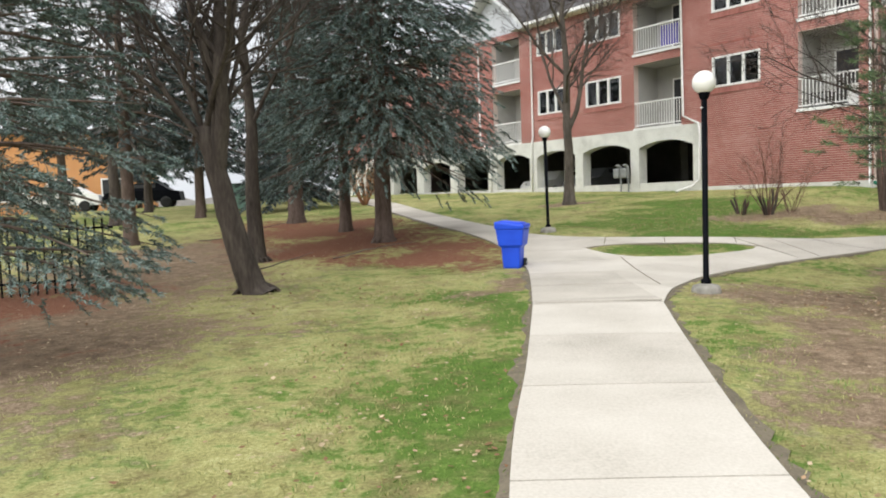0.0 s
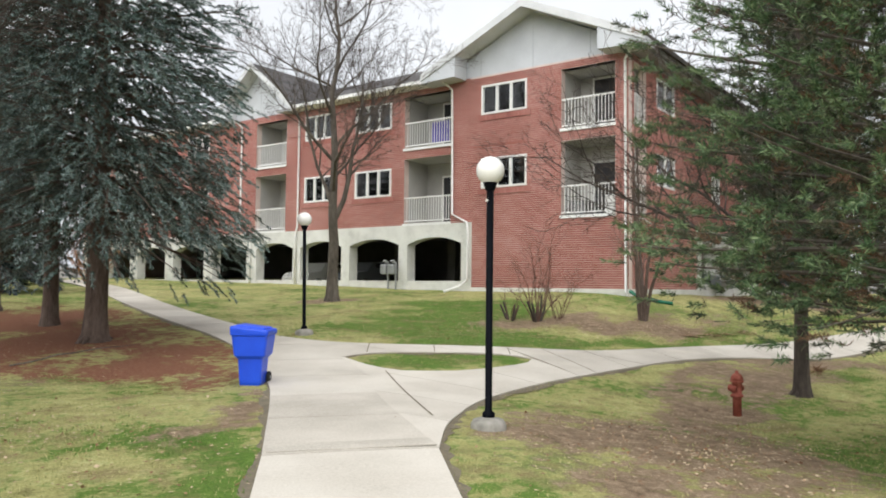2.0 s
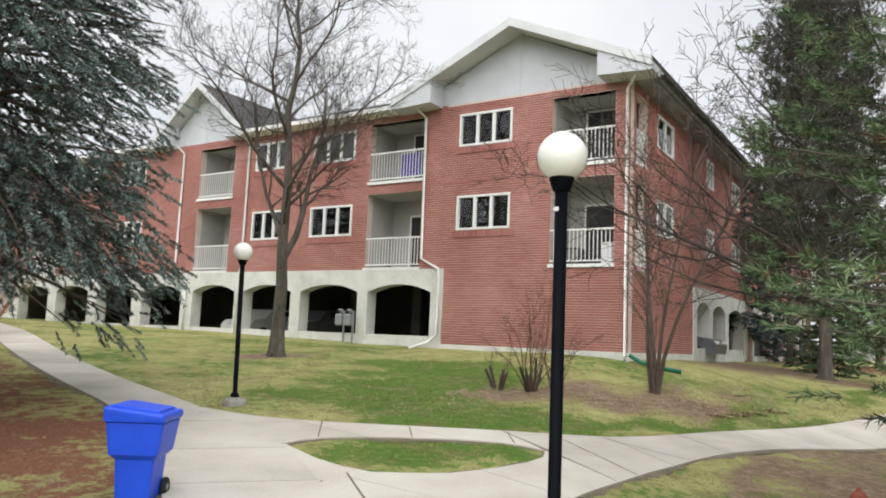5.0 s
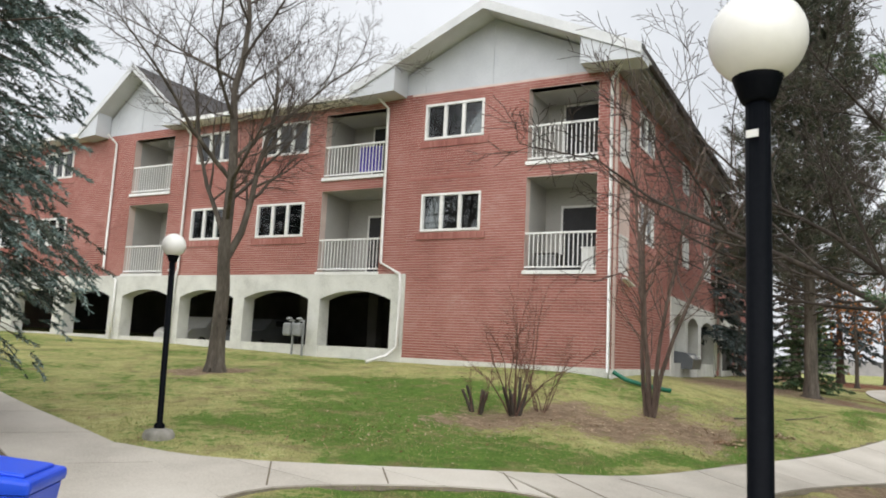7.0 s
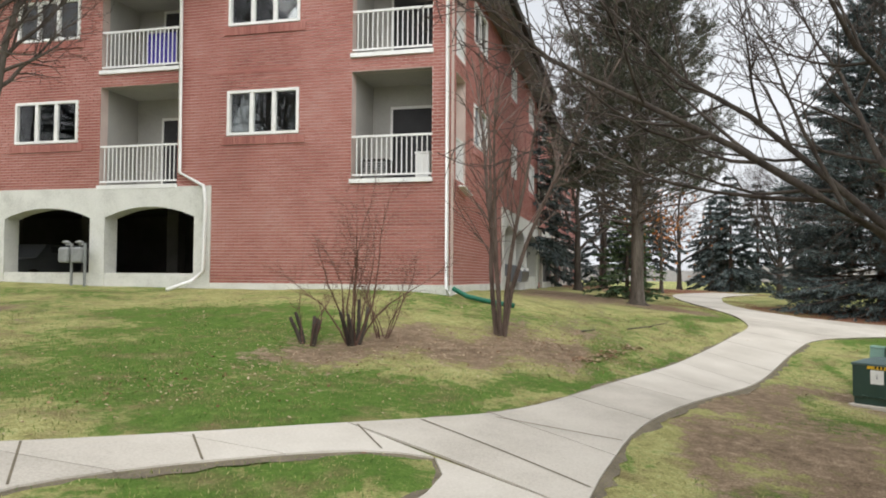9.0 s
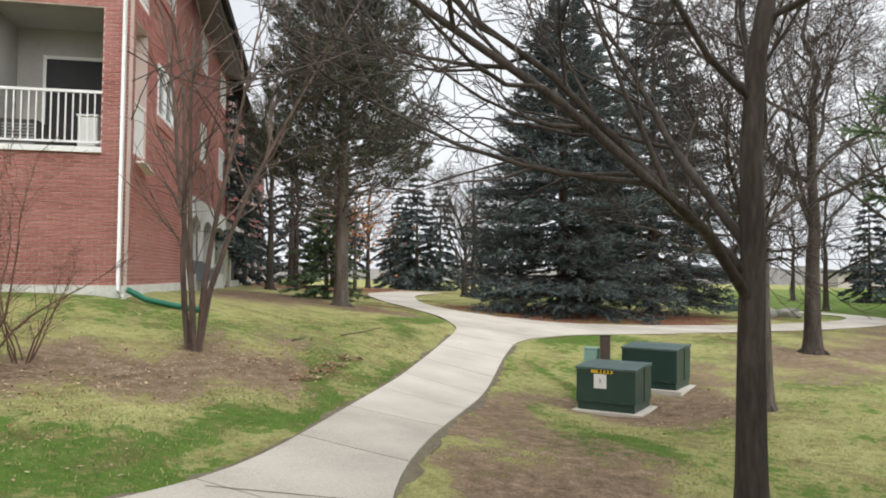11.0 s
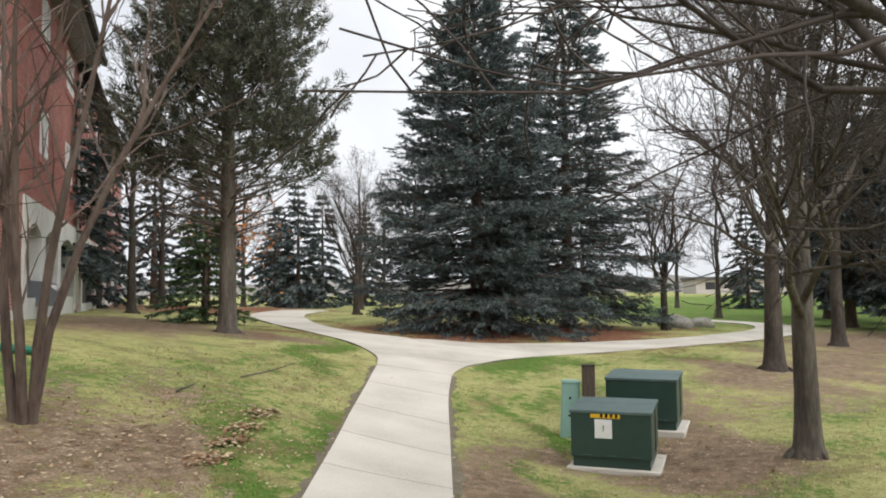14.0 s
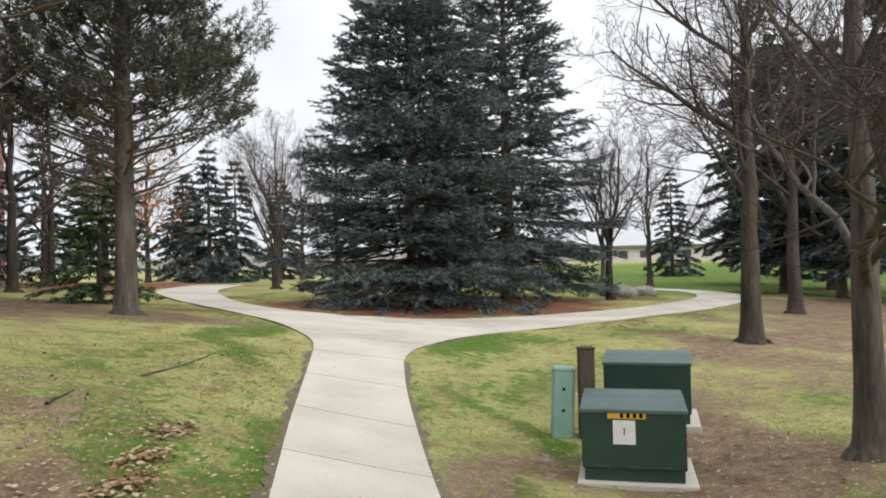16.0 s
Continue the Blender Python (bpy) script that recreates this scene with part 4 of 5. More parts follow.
        d = (math.cos(a) * spread, math.sin(a) * spread, rng.uniform(0.35, 0.9))
        grow(p, d, tall * reach * rng.uniform(0.75, 1.1) * (1.15 - 0.75 * s), tr[j] * rng.uniform(0.4, 0.62) * thin, 0)
    for az, z0, length, rise, rad in first or ():
        s = z0 / tall * n
        j = int(s)
        grow(tp[j].lerp(tp[j + 1], s - j), (math.cos(radians(az)), math.sin(radians(az)), rise), length, rad, 0)
    smooth(part("trunk", trunk.data(), bark, tree))
    for lt in limb_tubes:
        smooth(part("limb", lt.data(), bark, tree))
    tagged(smooth(part("crown", twigs.data(), twig, tree, "fine bare twigs")), kind="stuff")
    return tree


def conifer(x, y, label, tall=10.0, spread=3.0, bottom=0.4, seed=1, needle=DARK_NEEDLE, whorls=34, per=11, droop=0.35, r=0.2, bark=REDBARK, size=0.34, fill=1.0, dead=0.0, power=0.9, rise=0.0, dead_mat=None, name="spruce_tree", lean=(0, 0), slim=0.11, tuft=0, dens=2.0):
    """Conifer: straight trunk, whorls of drooping boughs, and needle sprays along them with gaps between."""
    rng, nr = random.Random(seed), np.random.default_rng(seed)
    tree = thing(name, on_ground(x, y, 0, -0.05), label, "tree", "conifers")
    trunk, boughs = Tubes(), Tubes()
    trunk.tube([(lean[0] * tall * t, lean[1] * tall * t, tall * t) for t in (0, 0.02, 0.06, 0.3, 0.6, 0.97)], [r * 1.5, r * 1.15, r, r * 0.8, r * 0.45, 0.01], 10)
    base, way, ln = [], [], []
    dbase, dway, dln = [], [], []
    for w in range(whorls):
        t = (w + rng.random() * 0.3) / whorls
        z = bottom + (tall * 0.985 - bottom) * t
        reach = spread * ((1 - t) ** power) * (1 if t > 0.08 else 0.75 + 3 * t) + 0.12
        for k in range(per):
            a = rng.uniform(0, 6.283)
            length = reach * rng.uniform(0.62, 1.12)
            d = Vector((math.cos(a), math.sin(a), rise + 0.35 * t))
            pts, q = [Vector((lean[0] * z, lean[1] * z, z))], d.normalized()
            steps = 5
            for i in range(steps):
                q = (q + Vector((rng.gauss(0, 0.05), rng.gauss(0, 0.05), -droop * (0.4 if i > 2 else 1) * 0.32))).normalized()
                pts.append(pts[-1] + q * length / steps)
            boughs.tube(pts, [max((0.016 if tuft else 0.026) * length / 3 * (1 - i / steps * 0.85), 0.004) + 0.003 for i in range(steps + 1)], 4)
            is_dead = rng.random() < dead * (1.3 - t)
            cnt = int((length / 0.36) * 9 * fill * dens * (0.35 if is_dead else 1)) + 2
            for i in range(cnt):
                s = (0.18 if not tuft else 0.35) + 0.82 * rng.random() ** 0.8
                s = min(s, 0.995)
                j = int(s * steps)
                p = pts[j].lerp(pts[j + 1], s * steps - j)
                dd = (pts[j + 1] - pts[j]).normalized()
                side = Vector((-dd.y, dd.x, 0)).normalized() * rng.choice((-1, 1)) * rng.uniform(0.15, 1.0)
                off = side * rng.random() ** 1.5 * 0.32 * length * (1.1 - s) * 0.9
                v = (dd * rng.uniform(0.4, 1.0) + side * 0.8 + Vector((0, 0, rng.gauss(-0.18, 0.3)))).normalized()
                off = off + Vector((0, 0, rng.uniform(-0.05, 0.03) * length * 0.5))
                B, Wy, Ln = (dbase, dway, dln) if (is_dead and dead_mat) else (base, way, ln)
                if is_dead and not dead_mat:
                    continue
                if tuft:
                    for _ in range(tuft):
                        u = (v + Vector((rng.gauss(0, 0.55), rng.gauss(0, 0.55), rng.gauss(0.1, 0.5)))).normalized()
                        B.append(p + off)
                        Wy.append(u)
                        Ln.append(size * rng.uniform(0.6, 1.1))
                else:
                    B.append(p + off)
                    Wy.append(v)
                    Ln.append(size * rng.uniform(0.55, 1.2))
    smooth(part("trunk", trunk.data(), bark, tree))
    tagged(part("bough_work", boughs.data(), bark, tree), kind="stuff")
    ln = np.array(ln)
    part("crown", sprays(np.array(base), np.array(way), ln, ln * slim, nr, 1 if tuft else 2), needle, tree)
    if dbase:
        dln = np.array(dln)
        part("dead_foliage", sprays(np.array(dbase), np.array(dway), dln, dln * slim, nr, 1), dead_mat, tree, "browned needles")
    return tree


def evergreen(x, y, label, tall, spread, bottom, seed, needle, tip, boughs=300, shoots=12, needles=40, nlen=0.10, nwid=0.010, power=0.7, low=0.8, rise=0.1, droop=0.3, curl=0.1, hang=0.3, shoot=0.34, bushy=0.6, r=0.2, bark=REDBARK, bare=0.25, pale=0.35, dead=0.0, lean=(0, 0), name="spruce_tree", clear=0.0, wide=0.42, thick=0.1, whorl=7, brown=0.0):
    """Conifer with curved boughs, side shoots along them and needles set round every shoot; outer shoots more often
    take the tip colour.
    """
    g = np.random.default_rng(seed)
    tree = thing(name, on_ground(x, y, 0, -0.05), label, "tree", "conifers")
    trunk, wood = Tubes(), Tubes()
    trunk.tube([(lean[0] * tall * t + 0.02 * math.sin(9 * t), lean[1] * tall * t, tall * t) for t in (0, 0.015, 0.05, 0.15, 0.3, 0.45, 0.6, 0.8, 0.985)], [r * 1.6, r * 1.2, r, r * 0.92, r * 0.8, r * 0.65, r * 0.48, r * 0.25, 0.01], 12)
    for a in g.uniform(0, 6.283, 5):
        trunk.tube([(0, 0, 0.2), (math.cos(a) * r * 1.3, math.sin(a) * r * 1.3, 0.1), (math.cos(a) * r * 3, math.sin(a) * r * 3, -0.1)], [r * 0.4, r * 0.25, r * 0.06], 6)
    t = (np.arange(boughs) + g.uniform(0, 1, boughs)) / boughs
    t = np.clip(np.round(t * boughs / whorl) * whorl / boughs + g.normal(0, 0.006, boughs), 0, 0.99)
    z0 = bottom + (tall * 0.985 - bottom) * t
    az = np.arange(boughs) * 2.39996 + g.normal(0, 0.35, boughs)
    out = np.c_[np.cos(az), np.sin(az), np.zeros(boughs)]
    across = np.c_[-np.sin(az), np.cos(az), np.zeros(boughs)]
    length = spread * (1 - t) ** power * np.where(t < 0.12, low + (1 - low) * t / 0.12, 1) * g.uniform(0.62, 1.1, boughs) + 0.15
    lift = rise + 0.55 * t + g.normal(0, 0.07, boughs)
    sag = droop * (1 - 0.6 * t) * g.uniform(0.7, 1.3, boughs)
    bend_ = g.normal(0, 0.12, boughs)

    def at(i, s):
        h = lift[i] * s - sag[i] * s ** 2 + curl * s ** 3
        p = out[i] * (length[i] * s)[:, None] + across[i] * (bend_[i] * length[i] * s ** 2)[:, None]
        p[:, 2] += z0[i] + length[i] * h
        p[:, :2] += z0[i][:, None] * np.array(lean)
        return p

    s_grid = np.linspace(0, 1, 6)
    lines = np.stack([at(np.arange(boughs), np.full(boughs, s)) for s in s_grid], 1)
    for i in range(boughs):
        k = 0.011 * length[i] + 0.004
        wood.tube(lines[i], [k, k * 0.85, k * 0.68, k * 0.5, k * 0.33, 0.003], 4)
    count = np.maximum((shoots * length / spread * 1.3).astype(int), 4)
    i = np.repeat(np.arange(boughs), count)
    n = len(i)
    s = bare + (1 - bare) * g.uniform(0, 1, n) ** 0.75
    alive = g.uniform(0, 1, boughs)[i] > dead * (1.4 - 1.2 * t[i]) * np.where(s < 0.62, 1.5, 0.8)
    alive &= at(i, s)[:, 2] > clear
    i, s = i[alive], s[alive]
    n = len(i)
    p = at(i, s)
    ahead = at(i, np.minimum(s + 0.05, 1.05)) - p
    ahead /= np.linalg.norm(ahead, axis=1, keepdims=True)
    fan = g.uniform(-1, 1, n) * wide * length[i] * (0.25 + 1.1 * s * (1.15 - s))
    p = p + across[i] * fan[:, None] - out[i] * (np.abs(fan) * 0.35)[:, None]
    p[:, 2] += g.normal(0, thick, n) * (0.4 + 0.6 * length[i] / spread) - hang * 0.5 * np.abs(fan)
    side = np.sign(fan) * g.uniform(0.1, 1.0, n) * (1.15 - 0.6 * s)
    d = ahead * 0.8 + across[i] * side[:, None] + g.normal(0, 0.16, (n, 3))
    d[:, 2] -= hang * g.uniform(0.3, 1.3, n)
    d /= np.linalg.norm(d, axis=1, keepdims=True)
    sl = shoot * (0.55 + 0.45 * length[i] / spread) * (1.2 - 0.5 * s) * g.uniform(0.6, 1.35, n)
    tagged(part("bough_work", wood.data(), bark, tree), kind="stuff")
    smooth(part("trunk", trunk.data(), bark, tree))
    tagged(part("shoot_work", sprays(p, d, sl, np.full(n, 0.006), g, 2), bark, tree), kind="stuff")
    j = np.repeat(np.arange(n), needles)
    m = len(j)
    u = g.uniform(0.08, 1.0, m)
    q = p[j] + d[j] * (sl[j] * u)[:, None]
    q[:, 2] -= 0.12 * hang * sl[j] * u ** 2
    w = d[j] * (1 - 0.5 * bushy) + g.normal(0, bushy, (m, 3)) * (1, 1, 0.8)
    w /= np.linalg.norm(w, axis=1, keepdims=True)
    ln = nlen * g.uniform(0.6, 1.15, m)
    # Outer shoots draw the tip tone more often; inner ones keep the base tone.
    tipped = (g.uniform(0, 1, n) < pale * (0.25 + 1.1 * s))[j] & (u > 0.2)
    sere = (g.uniform(0, 1, n) < brown * (1.6 - 1.2 * s))[j] & ~tipped
    if brown:
        tagged(part("dead_foliage", sprays(q[sere], w[sere], ln[sere], np.full(int(sere.sum()), nwid / 2), g, 1), DEAD_NEEDLE, tree, "browned needles"), kind="stuff")
    for nm, pick, mat, lb in (("crown", ~tipped & ~sere, needle, ""), ("tip_foliage", tipped, tip, "needles of the outer shoots in the tip tone")):
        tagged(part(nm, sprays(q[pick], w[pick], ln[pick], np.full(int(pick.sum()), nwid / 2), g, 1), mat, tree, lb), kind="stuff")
    return tree


def shrub(x, y, label, tall=2.2, stems=9, spread=0.5, seed=1, r=0.03, mat=REDTWIG, name="bare_shrub", stub=0, wob=0.12):
    """Leafless shrub: stems from one stool, branching to fine twigs; cut stubs where it was pruned."""
    rng = random.Random(seed)
    s_ob = thing(name, on_ground(x, y, 0, -0.03), label, "shrub", "bare shrubs")
    st, tw = Tubes(), Tubes()
    for i in range(stub):
        a = rng.uniform(0, 6.28)
        st.tube(limb_path(rng, (math.cos(a) * 0.1, math.sin(a) * 0.1, 0), (math.cos(a) * 0.35, math.sin(a) * 0.35, 1), rng.uniform(0.4, 0.75), 4, 0.05, 0.08), [0.035, 0.035, 0.03, 0.03, 0.025], 6)
    for i in range(stems):
        a = i * 6.283 / stems + rng.uniform(-0.3, 0.3)
        length = tall * rng.uniform(0.7, 1.05)
        pts = limb_path(rng, (math.cos(a) * 0.08, math.sin(a) * 0.08, 0), (math.cos(a) * spread, math.sin(a) * spread, 1), length, 7, 0.0, wob)
        one = Tubes()
        one.tube(pts, [r * (1 - 0.82 * k / 7) for k in range(8)], 6)
        smooth(part("stem", one.data(), mat, s_ob))
        for _ in range(14):
            t = rng.uniform(1.5, 6.9)
            j = int(t)
            p = pts[j].lerp(pts[j + 1], t - j)
            d = (pts[j + 1] - pts[j]).normalized() + Vector((rng.gauss(0, 0.6), rng.gauss(0, 0.6), 0.15))
            q = limb_path(rng, p, d, length * rng.uniform(0.15, 0.38), 4, 0.03, 0.15)
            tw.tube(q, [r * 0.26, r * 0.22, r * 0.18, r * 0.14, 0.002], 3)
            for _ in range(3):
                h = rng.randint(1, 3)
                tw.tube(limb_path(rng, q[h], (q[h + 1] - q[h]) + Vector((rng.gauss(0, 0.1), rng.gauss(0, 0.1), rng.gauss(0, 0.1))), length * 0.12, 2, 0, 0.2), [r * 0.14, r * 0.1, 0.002], 3)
    if stub:
        smooth(part("cut_stool", st.data(), DARKBARK, s_ob))
    tagged(part("crown", tw.data(), mat, s_ob, "fine bare twigs"), kind="stuff")
    return s_ob


# by the first path
bare_tree(-3.0, 12.0, "leaning bare maple with dark spreading limbs", 8.0, 0.22, (-0.26, 0.0), 0.24, 0.85, 11, 11, DARKBARK, density=1.4, vase=0.34)
bare_tree(-4.1, 16.5, "upright bare tree with dark grey bark", 8.5, 0.19, (0.0, 0.0), 0.35, 0.6, 12, 9, DARKBARK)
bare_tree(-11.7, 27.1, "bare tree with a plain straight trunk", 8.0, 0.24, (0, 0), 0.45, 0.6, 13, 8, DARKBARK)
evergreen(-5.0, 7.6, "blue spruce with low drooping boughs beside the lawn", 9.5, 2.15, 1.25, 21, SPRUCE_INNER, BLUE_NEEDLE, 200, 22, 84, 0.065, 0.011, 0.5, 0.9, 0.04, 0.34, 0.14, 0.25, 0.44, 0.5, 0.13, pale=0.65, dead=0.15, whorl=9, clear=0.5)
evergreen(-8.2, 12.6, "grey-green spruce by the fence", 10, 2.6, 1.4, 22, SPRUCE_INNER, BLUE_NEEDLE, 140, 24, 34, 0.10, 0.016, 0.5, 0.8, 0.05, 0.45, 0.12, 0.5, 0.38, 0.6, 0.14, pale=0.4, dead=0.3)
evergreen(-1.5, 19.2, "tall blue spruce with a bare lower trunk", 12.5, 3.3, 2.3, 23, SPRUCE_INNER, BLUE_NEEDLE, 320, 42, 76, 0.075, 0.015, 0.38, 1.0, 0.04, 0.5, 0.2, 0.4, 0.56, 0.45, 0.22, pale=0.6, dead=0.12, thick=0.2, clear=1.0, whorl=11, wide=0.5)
conifer(-2.8, 21.9, "tall thin conifer with dead lower boughs", 12, 2.3, 3.2, 24, DARK_NEEDLE, 26, 8, 0.4, 0.17, dead=0.5, power=0.6, fill=0.8, size=0.22)
conifer(-4.9, 25.4, "tall thin conifer with a ruddy trunk", 12.5, 2.6, 3.4, 25, DARK_NEEDLE, 26, 8, 0.4, 0.25, dead=0.45, power=0.6, fill=0.8, size=0.22)
conifer(-8.5, 20.5, "dark conifer among the bare trees", 11, 2.6, 3.0, 26, DARK_NEEDLE, 26, 8, 0.4, 0.18, dead=0.4, power=0.6, fill=0.8, size=0.22)
conifer(-6.5, 33, "broad dark spruce near the far path", 9, 2.8, 0.8, 27, DARK_NEEDLE, 24, 9, 0.4, 0.2, fill=0.8, size=0.26)
conifer(-11.0, 34.5, "dark spruce standing before the far house", 10, 2.8, 2.6, 29, DARK_NEEDLE, 24, 9, 0.4, 0.2, fill=0.8, size=0.26, dead=0.2)
conifer(-15.5, 40.0, "dark spruce near the far parking", 11, 3.2, 2.4, 30, DARK_NEEDLE, 24, 9, 0.4, 0.2, fill=0.8, size=0.28, dead=0.2)
conifer(-9.6, 30.0, "dark spruce behind the bare maples", 9, 2.4, 2.4, 36, DARK_NEEDLE, 24, 9, 0.4, 0.18, fill=0.8, size=0.26, dead=0.2)
conifer(-14.5, 29.0, "dark spruce at the back of the lawn", 9, 2.2, 2.8, 37, DARK_NEEDLE, 20, 7, 0.4, 0.18, fill=0.8, size=0.26, dead=0.2)
conifer(-7.6, 40.0, "dark spruce by the far drive", 9, 2.8, 0.8, 38, DARK_NEEDLE, 22, 9, 0.4, 0.18, fill=0.8, size=0.28, dead=0.1)
shrub(-3.4, 33.5, "tawny leafless shrub by the far path", 2.6, 16, 0.6, 31, 0.03, material("tawny_twig", [(0.25, 0.12, 0.06), (0.38, 0.2, 0.11)], 3, 0.9, 0.0))
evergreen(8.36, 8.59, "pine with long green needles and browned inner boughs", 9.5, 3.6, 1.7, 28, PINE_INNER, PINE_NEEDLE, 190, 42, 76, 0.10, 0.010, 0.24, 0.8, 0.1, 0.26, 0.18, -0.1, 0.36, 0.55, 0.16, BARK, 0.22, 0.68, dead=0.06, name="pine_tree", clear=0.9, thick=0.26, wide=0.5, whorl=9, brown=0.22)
bare_tree(4.5, 26.5, "bare tree with fine upswept crown before the arcade", 11.5, 0.19, (0.0, 0.0), 0.22, 0.75, 14, 17, BARK, reach=0.5, up=0.12, density=1.35)
shrub(8.3, 20.85, "pruned bare shrub with cut stubs", 0.9, 3, 0.3, 32, 0.012, stub=5)
shrub(8.95, 20.65, "bare red-twigged shrub with cut stubs", 2.5, 10, 0.45, 33, 0.016, stub=5)
shrub(9.7, 20.9, "small bare shrub in mulch", 1.4, 7, 0.4, 34, 0.012)
shrub(12.2, 20.7, "multi-stemmed bare small tree", 6.2, 5, 0.12, 35, 0.055, REDBARK, name="bare_tree", wob=0.05)
# along the second path
bare_tree(10.55, 13.15, "dark bare tree with long arching limbs", 9.5, 0.13, (0.0, 0.0), 0.3, 0.95, 15, 9, DARKBARK, density=1.35, reach=0.5, up=0.09, wob=0.13, thin=0.8,
          first=((150, 1.9, 5.2, 0.55, 0.05), (112, 2.1, 4.6, 0.8, 0.045), (60, 2.3, 4.0, 0.9, 0.045)))
bare_tree(16.7, 13.4, "bare maple with a flared trunk and many limbs", 9.5, 0.155, (0.0, 0.0), 0.2, 1.0, 16, 15, BARK, density=1.5, reach=0.52, up=0.1, wob=0.17, thin=0.72, first=((165, 1.7, 4.6, 0.75, 0.06), (200, 1.9, 4.2, 0.9, 0.05)))
bare_tree(24.8, 12.7, "bare tree with a straight trunk", 9.5, 0.22, (0, 0), 0.3, 0.7, 17, 13, DARKBARK, density=1.3)
bare_tree(31.2, 10.1, "bare tree beside the curving path", 9.5, 0.2, (0, 0), 0.3, 0.7, 18, 13, DARKBARK, density=1.3)
bare_tree(29.0, 7.5, "bare tree past the curving path", 8.5, 0.19, (0, 0), 0.3, 0.7, 19, 8, DARKBARK)
bare_tree(35.2, 15.0, "small bare tree with upswept limbs", 6.5, 0.15, (0, 0), 0.26, 0.6, 20, 9, DARKBARK, vase=0.3)
bare_tree(39.8, 29.0, "small bare vase-shaped tree", 7.5, 0.19, (0, 0), 0.2, 0.5, 41, 9, DARKBARK, vase=0.25, up=0.14)
evergreen(21.9, 24.7, "tall grey-green pine with bare grey lower boughs", 13.0, 2.6, 2.2, 51, GREY_NEEDLE, PINE_INNER, 260, 34, 30, 0.17, 0.02, 0.3, 1.0, 0.3, 0.2, 0.25, -0.3, 0.45, 0.65, 0.2, BARK, 0.2, 0.3, dead=0.15, name="pine_tree", clear=3.6, thick=0.25, wide=0.5)
evergreen(30.7, 20.9, "large dense blue-grey spruce in a mulch bed", 12.0, 4.1, 0.45, 52, DARK_NEEDLE, SPRUCE_TIP, 370, 45, 44, 0.12, 0.024, 0.75, 0.92, -0.12, 0.2, 0.16, 0.18, 0.62, 0.42, 0.24, bare=0.14, pale=0.45, thick=0.05, wide=0.36, whorl=11)
evergreen(34.6, 18.4, "large blue-grey spruce with gaps between its boughs", 13.4, 3.9, 0.7, 53, DARK_NEEDLE, SPRUCE_TIP, 310, 38, 44, 0.12, 0.024, 0.75, 0.92, -0.12, 0.2, 0.16, 0.18, 0.62, 0.42, 0.24, bare=0.14, pale=0.45, dead=0.1, thick=0.05, wide=0.36, whorl=10)
for i, (x, y, h, s) in enumerate(((33, 38, 9, 2.6), (41, 38, 8, 2.6), (46, 45, 10, 2.8), (38, 46, 10, 3), (30, 36.5, 10, 2.4), (26.5, 33.5, 9, 2.2), (52, 40, 7, 2.6))):
    conifer(x, y, "dark spruce in the far grove", h, s, 1.6 if i % 2 else 0.6, 60 + i, DARK_NEEDLE, 20, 8, 0.4, 0.22, fill=0.6, dead=0.2, size=0.32, slim=0.15)
for i, (x, y) in enumerate(((44, 7), (49, 3.5), (54, 6), (47, -2), (41, 2.5), (37, 5))):
    conifer(x, y, "dark conifer beyond the curving path", 12 + i % 3, 3.2, 1.8, 70 + i, DARK_NEEDLE, 28, 10, 0.4, 0.24, fill=1.0, dead=0.15, size=0.34, slim=0.15, power=0.6)
far_a = bare_tree(44, 23, "bare tree in the distance", 9.0, 0.17, (0, 0), 0.2, 0.75, 81, 10, DARKBARK, density=1.2)
far_b = bare_tree(33, 4.5, "bare tree with a dense twiggy crown", 9.5, 0.18, (0, 0), 0.2, 0.8, 82, 12, DARKBARK, density=1.25)
for i, (x, y, a) in enumerate(((50, 33, 40), (56, 20, 100), (47, 28.5, 200), (36, 37, 80), (29, 33, 10), (62, 36, 150), (52, 12, 260), (60, 27, 30), (66, 14, 70), (70, 4, 120), (75, 30, 10), (48, 40, 300))):
    copy_thing(far_a, on_ground(x, y, a, -0.05))
for i, (x, y, a) in enumerate(((40, 6.0, 30), (46, 4, 120), (36, -1.5, 210), (52, -6, 300), (27, 4, 60), (34, 42, 90), (43, 50, 10), (-14, 36, 20), (-9, 44, 130), (-18, 30, 220), (-6, 52, 50))):
    copy_thing(far_b, on_ground(x, y, a, -0.05))
conifer(25.2, 27.5, "olive-green evergreen shrub against the far wall", 3.2, 1.4, 0.1, 83, PINE_NEEDLE, 16, 9, 0.2, 0.08, fill=0.9, size=0.18, slim=0.15, name="evergreen_shrub", power=0.5)
pine_far = conifer(53, 37, "small dark spruce far across the grass", 8, 2.4, 0.4, 90, DARK_NEEDLE, 18, 8, 0.4, 0.15, fill=0.6, size=0.36, slim=0.15)
for x, y, a in ((58, 43, 40), (48.5, 36.5, 90), (63, 38, 200), (60, 1, 10), (66, 9, 130), (57, -9, 250), (70, -3, 80), (-20, 50, 30), (-12, 55, 140)):
    copy_thing(pine_far, on_ground(x, y, a, -0.05))
oak = bare_tree(35.5, 33.0, "young tree with a few clinging orange leaves", 6.5, 0.1, (0, 0), 0.25, 0.7, 43, 8, BARK)
rg = np.random.default_rng(5)
ob_ = rg.normal(size=(420, 3)) * (1.0, 1.0, 1.0) + (0, 0, 3.6)
ow = rg.normal(size=(420, 3))
ow /= np.linalg.norm(ow, axis=1, keepdims=True)
